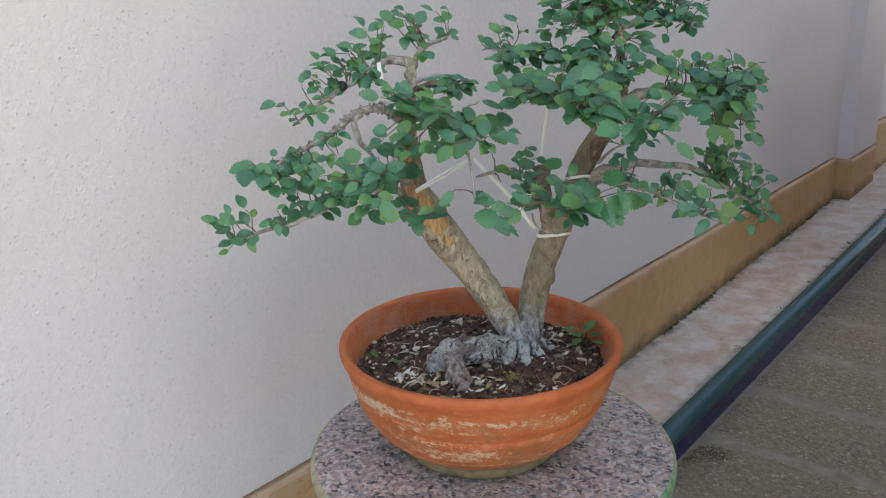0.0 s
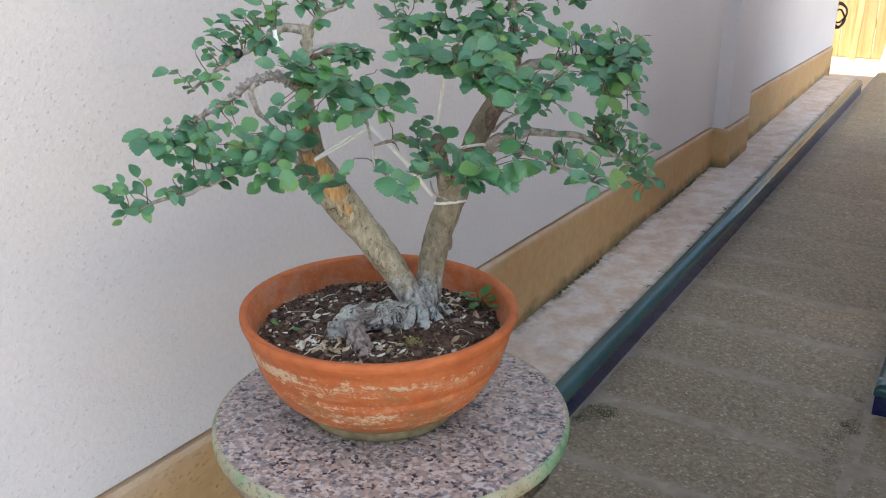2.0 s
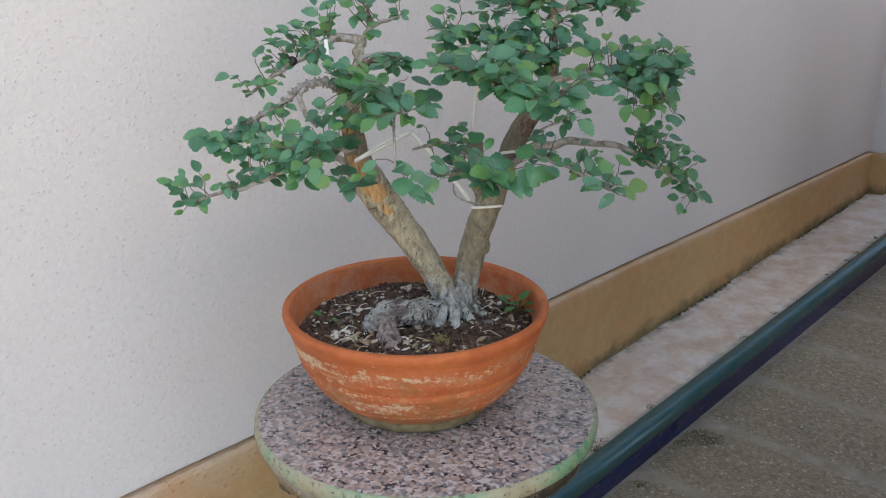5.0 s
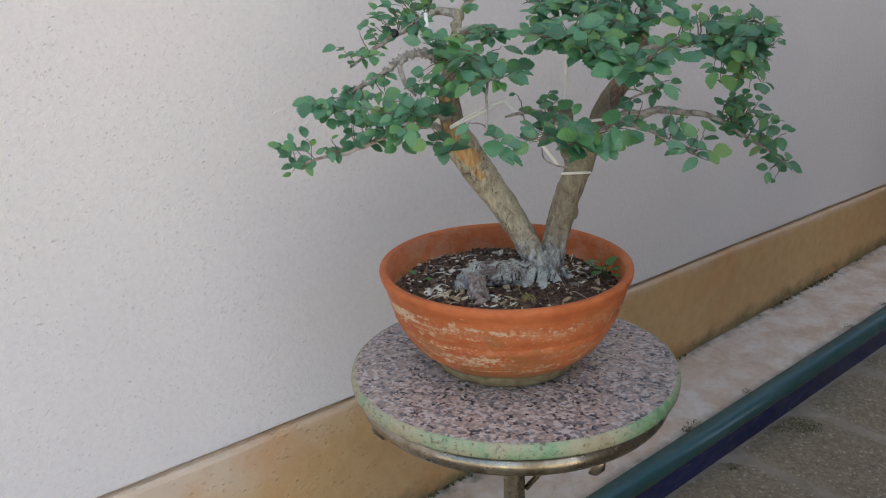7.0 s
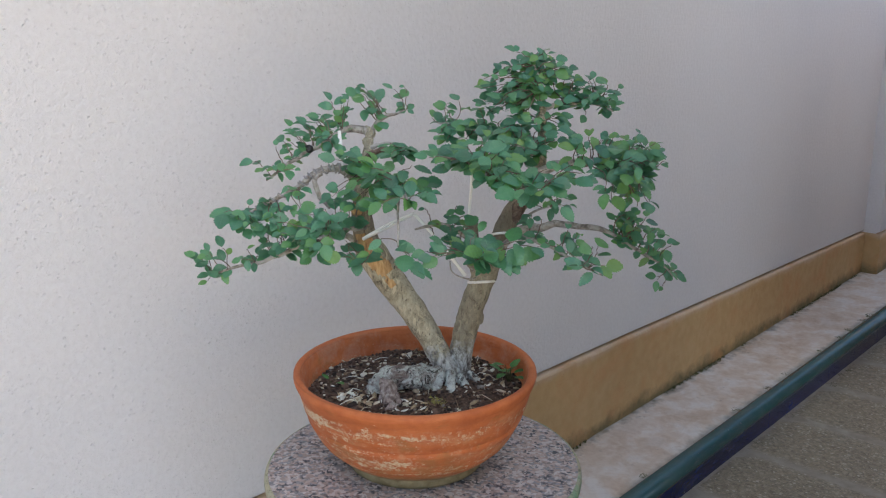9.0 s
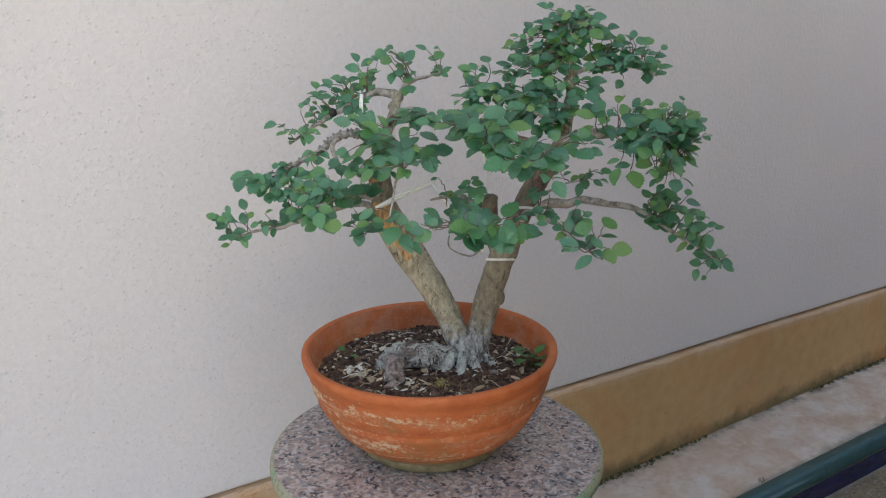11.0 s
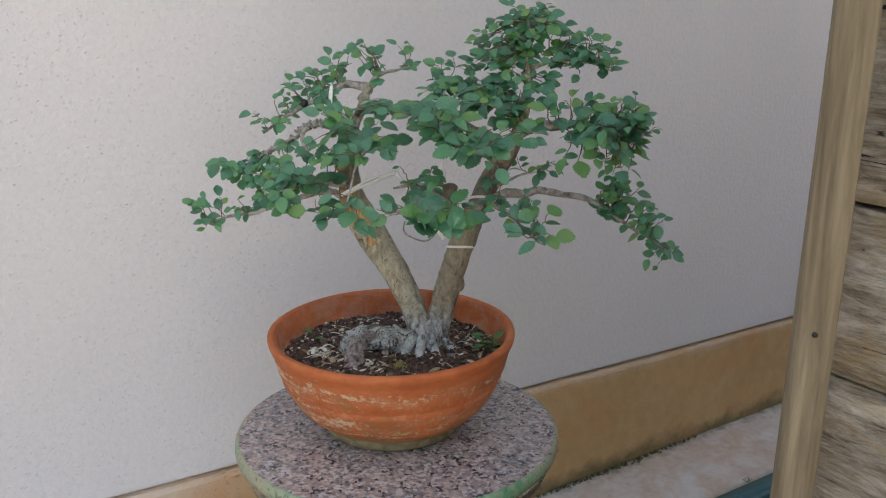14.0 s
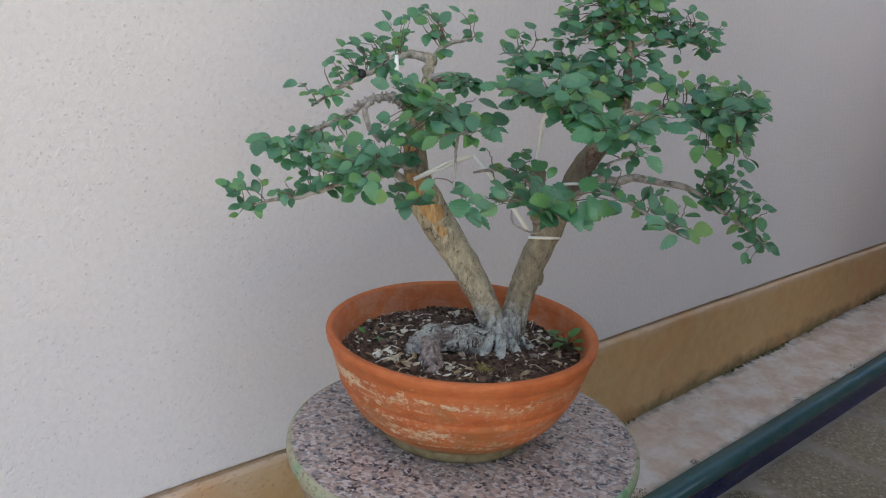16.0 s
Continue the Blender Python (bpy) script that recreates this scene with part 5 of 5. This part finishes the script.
    # right trunk, front limb
    b([(-0.480, 1.008, 1.150, 0.009), (-0.480, 0.970, 1.186, 0.0075), (-0.480, 0.925, 1.200, 0.0055), (-0.470, 0.895, 1.200, 0.004), (-0.440, 0.880, 1.195, 0.002)],
      [(-0.450, 0.890, 1.205, 0.042, 0.020, 30, 0.033), (-0.510, 0.890, 1.214, 0.040, 0.016, 24, 0.032), (-0.395, 0.905, 1.185, 0.038, 0.020, 24, 0.033), (-0.548, 0.905, 1.196, 0.032, 0.022, 18, 0.031), (-0.450, 0.930, 1.228, 0.044, 0.012, 22, 0.033)])
    b([(-0.470, 0.930, 1.200, 0.004), (-0.420, 0.905, 1.190, 0.003), (-0.370, 0.900, 1.178, 0.0016)],
      [(-0.362, 0.905, 1.175, 0.032, 0.016, 13, 0.033), (-0.362, 0.945, 1.202, 0.038, 0.016, 20, 0.032)])
    # low front limb from the stub
    b([(-0.520, 0.950, 1.045, 0.007), (-0.495, 0.905, 1.075, 0.0055), (-0.465, 0.870, 1.090, 0.004), (-0.430, 0.850, 1.092, 0.002)],
      [(-0.425, 0.848, 1.094, 0.034, 0.016, 20, 0.033), (-0.480, 0.842, 1.098, 0.032, 0.014, 14, 0.032), (-0.385, 0.885, 1.104, 0.034, 0.016, 18, 0.033), (-0.500, 0.870, 1.110, 0.030, 0.014, 10, 0.030)])
    b([(-0.526, 0.952, 1.085, 0.005), (-0.555, 0.928, 1.105, 0.0035), (-0.575, 0.912, 1.104, 0.0025), (-0.590, 0.900, 1.098, 0.0015)], [(-0.560, 0.915, 1.108, 0.026, 0.014, 9, 0.026), (-0.538, 0.938, 1.118, 0.020, 0.012, 8, 0.026)])
    # bare looping twig under the leaves
    b([(-0.482, 0.858, 1.078, 0.0012), (-0.473, 0.852, 1.068, 0.0013), (-0.465, 0.861, 1.060, 0.0014), (-0.457, 0.872, 1.056, 0.0014), (-0.453, 0.882, 1.061, 0.0012), (-0.452, 0.889, 1.070, 0.0010)], [(-0.450, 0.890, 1.070, 0.008, 0.004, 2, 0.024)])
    # low right limb, nearer spray
    b([(-0.500, 0.975, 1.075, 0.006), (-0.450, 0.955, 1.100, 0.0045), (-0.390, 0.950, 1.098, 0.0035), (-0.340, 0.942, 1.086, 0.002), (-0.302, 0.940, 1.078, 0.0012)],
      [(-0.322, 0.935, 1.090, 0.022, 0.012, 14, 0.030), (-0.360, 0.950, 1.098, 0.030, 0.014, 11, 0.030), (-0.420, 0.950, 1.105, 0.026, 0.014, 7, 0.029)])
    # low right limb, long and bare to its end
    b([(-0.498, 0.996, 1.092, 0.0085), (-0.470, 1.032, 1.098, 0.0066), (-0.440, 1.054, 1.104, 0.0056), (-0.410, 1.078, 1.100, 0.0048), (-0.385, 1.102, 1.085, 0.0038), (-0.357, 1.128, 1.062, 0.0028), (-0.340, 1.152, 1.044, 0.0018), (-0.334, 1.176, 1.022, 0.0012)],
      [(-0.336, 1.178, 1.020, 0.012, 0.012, 9, 0.023), (-0.338, 1.162, 1.036, 0.014, 0.012, 6, 0.023), (-0.346, 1.146, 1.062, 0.022, 0.016, 20, 0.024), (-0.374, 1.118, 1.088, 0.026, 0.016, 24, 0.025), (-0.380, 1.128, 1.112, 0.028, 0.014, 15, 0.024), (-0.354, 1.124, 1.098, 0.026, 0.016, 14, 0.025)], sides=12)
    # right limb with the broad pad
    b([(-0.468, 1.022, 1.180, 0.010), (-0.425, 1.034, 1.192, 0.008), (-0.395, 1.064, 1.195, 0.006), (-0.370, 1.100, 1.185, 0.004), (-0.360, 1.130, 1.172, 0.002)],
      [(-0.385, 1.044, 1.216, 0.046, 0.018, 36, 0.030), (-0.338, 1.056, 1.196, 0.034, 0.020, 26, 0.029), (-0.364, 1.114, 1.212, 0.036, 0.020, 42, 0.026), (-0.332, 1.016, 1.162, 0.030, 0.018, 18, 0.029), (-0.385, 1.128, 1.152, 0.032, 0.020, 22, 0.025), (-0.400, 1.148, 1.220, 0.026, 0.016, 18, 0.025), (-0.345, 1.080, 1.150, 0.032, 0.020, 18, 0.027), (-0.346, 1.134, 1.196, 0.018, 0.014, 14, 0.024)])
    # short shoots that hide the upper trunk
    b([(-0.472, 1.028, 1.198, 0.004), (-0.470, 1.000, 1.212, 0.003), (-0.478, 0.975, 1.222, 0.0015)],
      [(-0.492, 0.992, 1.226, 0.028, 0.012, 15, 0.029), (-0.450, 1.008, 1.222, 0.028, 0.012, 15, 0.029), (-0.468, 0.985, 1.204, 0.028, 0.012, 12, 0.028)])
    # limb to the back left
    b([(-0.470, 1.035, 1.220, 0.0050), (-0.520, 1.020, 1.232, 0.004), (-0.580, 1.000, 1.236, 0.003), (-0.630, 0.990, 1.238, 0.0014)],
      [(-0.612, 0.990, 1.242, 0.036, 0.012, 18, 0.026), (-0.585, 0.965, 1.218, 0.036, 0.018, 16, 0.028), (-0.545, 0.985, 1.238, 0.042, 0.016, 24, 0.029), (-0.490, 0.970, 1.232, 0.040, 0.014, 22, 0.031)])
    # crown
    b([(-0.490, 1.054, 1.270, 0.0060), (-0.500, 1.062, 1.295, 0.0045), (-0.515, 1.070, 1.318, 0.003), (-0.522, 1.076, 1.336, 0.0014)],
      [(-0.528, 1.074, 1.322, 0.030, 0.013, 34, 0.026), (-0.558, 1.034, 1.298, 0.030, 0.016, 34, 0.026), (-0.500, 1.096, 1.310, 0.034, 0.018, 38, 0.026), (-0.512, 1.042, 1.290, 0.036, 0.016, 32, 0.027), (-0.548, 1.024, 1.276, 0.030, 0.016, 28, 0.026), (-0.530, 1.014, 1.262, 0.028, 0.012, 14, 0.026), (-0.514, 0.996, 1.266, 0.026, 0.012, 16, 0.027), (-0.500, 1.022, 1.262, 0.026, 0.014, 18, 0.027)])
    b([(-0.488, 1.054, 1.262, 0.0045), (-0.472, 1.086, 1.272, 0.0035), (-0.450, 1.116, 1.270, 0.003), (-0.430, 1.146, 1.258, 0.0012)],
      [(-0.446, 1.126, 1.280, 0.030, 0.016, 34, 0.025), (-0.476, 1.104, 1.298, 0.032, 0.018, 28, 0.026), (-0.430, 1.150, 1.264, 0.016, 0.010, 9, 0.023), (-0.462, 1.096, 1.262, 0.030, 0.014, 18, 0.026)])
    # shoots on the lower side of the crown
    b([(-0.484, 1.046, 1.250, 0.0035), (-0.476, 1.030, 1.250, 0.0025), (-0.466, 1.014, 1.246, 0.0012)],
      [(-0.486, 1.022, 1.250, 0.024, 0.012, 14, 0.027), (-0.462, 1.040, 1.244, 0.024, 0.012, 12, 0.027)])
    # small shoot behind the right trunk
    b([(-0.480, 0.998, 1.110, 0.003), (-0.478, 1.030, 1.120, 0.002), (-0.470, 1.056, 1.125, 0.001)], [(-0.472, 1.052, 1.126, 0.022, 0.014, 11, 0.024)])
    tree.finish()
    return tree


def build_ties():
    def strip(points, label, wide=0.0031):
        bm = bmesh.new()
        for lift in ((-0.0022, 0.0022) if wide > 0.003 else (0.0,)):
            line = spline([(Vector(p) + Vector((0, 0, lift * (0.4 if k in (0, len(points) - 1) else 1.0))), wide) for k, p in enumerate(points)], 6)
            tube(bm, [(p, r * (1 + 0.25 * noise.noise(p * 70 + Vector((0, 0, lift * 900))))) for p, r in line], 8, flat=0.45)
        solo("tying_tape", bm, TAPE, label, "tape")
    strip([(-0.636, 0.842, 1.086), (-0.613, 0.872, 1.105), (-0.604, 0.912, 1.117)], "white plastic tape stretched from the slanting trunk")
    strip([(-0.604, 0.912, 1.117), (-0.567, 0.925, 1.080), (-0.538, 0.950, 1.030)], "white plastic tape stretched to the upright trunk", 0.0025)
    strip([(-0.707, 0.864, 1.231), (-0.698, 0.858, 1.212), (-0.689, 0.858, 1.184)], "short white plastic tape tied to a limb", 0.0029)
    strip([(-0.528, 0.945, 1.118), (-0.520, 0.940, 1.150), (-0.508, 0.930, 1.185), (-0.500, 0.925, 1.200)], "thin white plastic tape hanging from a limb", 0.0020)
    for centre, r, tilt in ((Vector((-0.5235, 0.9685, 1.020)), 0.0190, 0.25), (Vector((-0.5030, 0.9875, 1.090)), 0.0152, 0.35)):
        bm = bmesh.new()
        ring = []
        for k in range(29):
            a = 2 * math.pi * k / 28
            ring.append((centre + Vector((r * math.cos(a), r * math.sin(a), tilt * r * math.cos(a + 0.6))), 0.0020))
        tube(bm, ring, 6, flat=1.0)
        solo("tying_tape", bm, TAPE, "white tape band wrapped round the trunk", "tape")


def build_sprouts(ground_h):
    fresh = leaf_mesh("leaf", WEED, wide=0.6, curl=0.1)
    rng = random.Random(8)
    for x, y, n, size in ((-0.494, 0.999, 10, 0.021), (-0.668, 0.806, 2, 0.015)):
        weed = thing("weed", (x, y, ground_h(x, y)), "tiny fresh green weed growing in the soil", "weed")
        bm = bmesh.new()
        tips = []
        for k in range(n):
            a = 2 * math.pi * k / n + rng.uniform(-0.3, 0.3)
            reach = rng.uniform(0.004, 0.011)
            tip = Vector((x + reach * math.cos(a), y + reach * math.sin(a), ground_h(x, y) + (rng.uniform(0.008, 0.026) if n > 4 else 0.006)))
            tube(bm, [(Vector((x, y, ground_h(x, y) - 0.002)), 0.0007), (tip, 0.0005)], 4)
            tips.append((tip, a))
        part("stem", bm, MOSS, weed)
        for tip, a in tips:
            ob = new("leaf", fresh)
            ob.parent = weed
            ob.matrix_local = Matrix.Translation(tip - weed.location) @ Matrix.Rotation(a - math.pi / 2, 4, "Z") @ Matrix.Rotation(rng.uniform(-0.2, 0.5), 4, "X") @ Matrix.Scale(size, 4)


# ---------------------------------------------------------------- timber screen beside the path
def build_tuft(ground_h):
    """A little tuft of yellowed moss beside the root."""
    rng = random.Random(31)
    x0, y0 = -0.511, 0.861
    tuft = thing("moss_tuft", (x0, y0, ground_h(x0, y0)), "small tuft of yellow-green dry moss on the soil", "moss")
    bm = bmesh.new()
    for _ in range(60):
        x, y = x0 + rng.gauss(0, 0.006), y0 + rng.gauss(0, 0.005)
        a, long = rng.uniform(0, 6.28), rng.uniform(0.004, 0.009)
        low = Vector((x, y, ground_h(x, y) - 0.001))
        tip = low + Vector((long * math.cos(a) * 0.8, long * math.sin(a) * 0.8, long * rng.uniform(0.4, 0.9)))
        tube(bm, [(low, 0.0006), ((low + tip) / 2 + Vector((0, 0, 0.001)), 0.0005), (tip, 0.0002)], 4)
    part("blades", bm, DRY_MOSS, tuft)


def build_screen():
    y = 0.822
    screen = thing("timber_screen", (0.17, y, pave_z(y)), "old screen of weathered grey boards nailed to a wooden post", "screen")
    bm = bmesh.new()
    rows = []
    for k in range(61):
        z = pave_z(y) + 2.3 * k / 60
        ring = []
        lean = 0.0167 * (z - 1.35)
        for j in range(16):
            a = 2 * math.pi * j / 16
            c, s = math.cos(a), math.sin(a)
            r = 0.0128 / max(abs(c), abs(s)) ** 0.72
            r *= 1 + 0.04 * noise.noise((c, s, z * 7))
            ring.append(bm.verts.new((0.163 + lean * 0.76 + r * math.cos(a + 0.7), 0.800 + lean * 0.65 + r * math.sin(a + 0.7), z)))
        rows.append(ring)
    for a, b in zip(rows, rows[1:]):
        for j in range(16):
            bm.faces.new((a[j], a[(j + 1) % 16], b[(j + 1) % 16], b[j]))
    bm.faces.new(rows[0])
    bm.faces.new(rows[-1])
    part("post", bm, POST, screen, "squared post of brown weathered wood")
    bm = bmesh.new()
    lathe(bm, Vector((0, 0, 0)), [(0.0001, 0.0008), (0.0014, 0.0005), (0.0019, 0.0)], 10)
    bmesh.ops.transform(bm, matrix=Matrix.Translation((0.1689, 0.7877, 1.151)) @ Matrix.Rotation(0.7, 4, "Z") @ Matrix.Rotation(math.pi / 2, 4, "X"), verts=bm.verts)
    part("nail", bm, BLACK, screen)
    z = 0.069
    rng = random.Random(3)
    k = 0
    while z < 2.25:
        high = (0.114, 0.118, 0.116)[k % 3]
        bm = bmesh.new()
        n, m = 40, 7
        x0 = 0.135 + rng.uniform(0, 0.004)
        grid = []
        for i in range(n + 1):
            x = x0 + 0.9 * i / n
            row = []
            for j in range(m + 1):
                f = j / m
                edge = 0.0022 * noise.noise((x * 9, k * 3.1, f * 2)) if j in (0, m) else 0.0
                dent = 0.0040 * noise.noise((x * 5, f * 9, k * 5.7)) + 0.003 * noise.noise((x * 22, f * 28, k * 2.3))
                row.append((x, dent + (0.003 if j in (0, m) else 0), z + 0.0015 + (high - 0.0025) * f + edge))
            grid.append(row)
        front = [[bm.verts.new((a, y + b, c)) for a, b, c in row] for row in grid]
        rear = [[bm.verts.new((a, y + 0.020, c)) for a, b, c in row] for row in grid]
        for i in range(n):
            for j in range(m):
                bm.faces.new((front[i][j], front[i + 1][j], front[i + 1][j + 1], front[i][j + 1]))
                bm.faces.new((rear[i][j], rear[i][j + 1], rear[i + 1][j + 1], rear[i + 1][j]))
            for j, flip in ((0, 0), (m, 1)):
                bm.faces.new((front[i][j], front[i + 1][j], rear[i + 1][j], rear[i][j]))
        for i in (0, n):
            for j in range(m):
                bm.faces.new((front[i][j], front[i][j + 1], rear[i][j + 1], rear[i][j]))
        part("board", bm, BOARD, screen)
        z += high
        k += 1
    # black sheet added so that the gaps between boards read as shade
    bm = bmesh.new()
    box(bm, 0.133, 1.02, y + 0.0205, y + 0.035, pave_z(y), z)
    part("backing", bm, BLACK, screen, "black sheet added behind the boards for the shade in their gaps", smooth=False)


# ---------------------------------------------------------------- the sunlit far end
def build_far_end():
    y = 8.75
    g = pave_z(y) - 0.03
    fence = thing("wooden_fence", (-0.8, y, g), "sunlit orange-brown fence of upright boards", "fence")
    rng = random.Random(4)
    x = -2.0
    while x < 0.6:
        w = rng.uniform(0.10, 0.15)
        bm = bmesh.new()
        box(bm, x, x + w - 0.006, y + rng.uniform(0, 0.01), y + 0.03, g, g + 1.7 + rng.uniform(-0.02, 0.02), bevel=0.003)
        part("fence_board", bm, FENCE, fence, smooth=False)
        x += w
    bm = bmesh.new()
    box(bm, -2.0, 0.6, y + 0.032, y + 0.07, g + 0.25, g + 0.33)
    part("rail", bm, FENCE, fence, smooth=False)

    def leaning(name, x0, x1, w, mat, label):
        bm = bmesh.new()
        made = bmesh.ops.create_cube(bm, size=1.0)["verts"]
        for v in made:
            v.co = Vector((v.co.x * w, v.co.y * 0.03, v.co.z))
            up = v.co.z > 0
            v.co = Vector(((x1 if up else x0) + v.co.x, y - 0.16 + (0.14 if up else 0) + v.co.y, g + (1.2 if up else 0.0)))
        bmesh.ops.bevel(bm, geom=list(bm.edges), offset=0.004, segments=2, affect="EDGES")
        solo(name, bm, mat, label, "board", smooth=False)
    leaning("leaning_board", -0.868, -0.66, 0.075, WHITE, "white painted board leaning on the fence")
    leaning("leaning_board", -0.735, -0.70, 0.055, MINT, "pale green painted board leaning on the fence")
    leaning("leaning_board", -1.125, -1.10, 0.050, FENCE, "bare yellowish board leaning on the fence")
    # dark hose hung on the corner of the house
    hose = thing("garden_hose", (WALL_X + 0.05, WALL_END, 0.6), "dark coiled hose hanging at the corner of the wall", "hose")
    for k, (r, dz) in enumerate(((0.050, 0.0), (0.042, 0.025), (0.036, -0.015))):
        bm = bmesh.new()
        ring = []
        for i in range(33):
            a = 2 * math.pi * i / 32
            w = 1 + 0.25 * math.sin(2 * a + k * 1.3)
            ring.append((Vector((WALL_X + 0.040 + r * w * math.cos(a), WALL_END + 0.012 + 0.015 * k, 0.74 + dz + r * 1.7 * math.sin(a))), 0.007))
        tube(bm, ring, 8)
        part("coil", bm, BLACK, hose)


def build_moss():
    rng = random.Random(21)
    bm = bmesh.new()

    def clump(x, y, z, size, n, fine=1.0):
        for _ in range(n):
            a, r = rng.uniform(0, 6.28), size * math.sqrt(rng.random())
            px, py = x + r * math.cos(a), y + r * math.sin(a)
            h = rng.uniform(0.003, 0.009) * (1 - 0.5 * r / size) * fine
            s = rng.uniform(0.0012, 0.0032) * fine
            b = rng.uniform(0, 6.28)
            base = [bm.verts.new((px + s * math.cos(b + t), py + s * math.sin(b + t), z - 0.001)) for t in (0, 2.1, 4.2)]
            tip = bm.verts.new((px + rng.uniform(-1, 1) * h, py + rng.uniform(-1, 1) * h, z + h))
            for k in range(3):
                bm.faces.new((base[k], base[(k + 1) % 3], tip))
    y = 0.3
    while y < 6.6:
        dense = noise.noise((y * 1.9, 0, 0)) + 0.5 * noise.noise((y * 7.0, 0, 5))
        if dense > -0.02:
            clump(PLINTH_X + 0.004, y, ledge_z(y), rng.uniform(0.004, 0.010 + 0.020 * max(dense, 0.0)), int(10 + 40 * max(dense, 0.0)))
        y += rng.uniform(0.008, 0.028)
    # sparse tufts by the edging, with a few real patches
    for k in range(16):
        y = rng.uniform(2.4, 6.5)
        clump(TRIM_IN - 0.012, y, ledge_z(y), rng.uniform(0.008, 0.022), 46, 0.5)
    for k in range(14):
        y = rng.uniform(0.9, 4.5)
        clump(TRIM_OUT + rng.uniform(0.004, 0.03), y, pave_z(y) + 0.001, rng.uniform(0.008, 0.025), 36, 0.42)
    for k in range(22):
        y = rng.uniform(1.6, 2.6)
        clump(-0.150 + rng.gauss(0, 0.012), y, pave_z(y) + 0.002, rng.uniform(0.010, 0.035), 60, 0.38)
    for x, y, s, n in ((-0.762, 2.150, 0.034, 130), (-0.735, 2.165, 0.026, 90), (-0.785, 2.100, 0.018, 40), (-0.775, 1.86, 0.014, 30), (-0.871, 1.80, 0.014, 50), (-0.876, 1.84, 0.020, 40), (-0.874, 2.07, 0.012, 30)):
        clump(x, y, pave_z(y) + 0.002 if x > -0.8 else ledge_z(y), s * 1.2, n * 2, 0.55)
    solo("moss", bm, MOSS, "dark dry moss in the joints along wall and edging", "moss", "stuff", smooth=False)


build_ground()
build_wall()
build_ledge()
build_planter()
build_stand()
soil_height = build_pot()
build_tree(soil_height)
build_ties()
build_sprouts(soil_height)
build_tuft(soil_height)
build_screen()
build_far_end()
build_moss()
build_trim()
build_pavement()
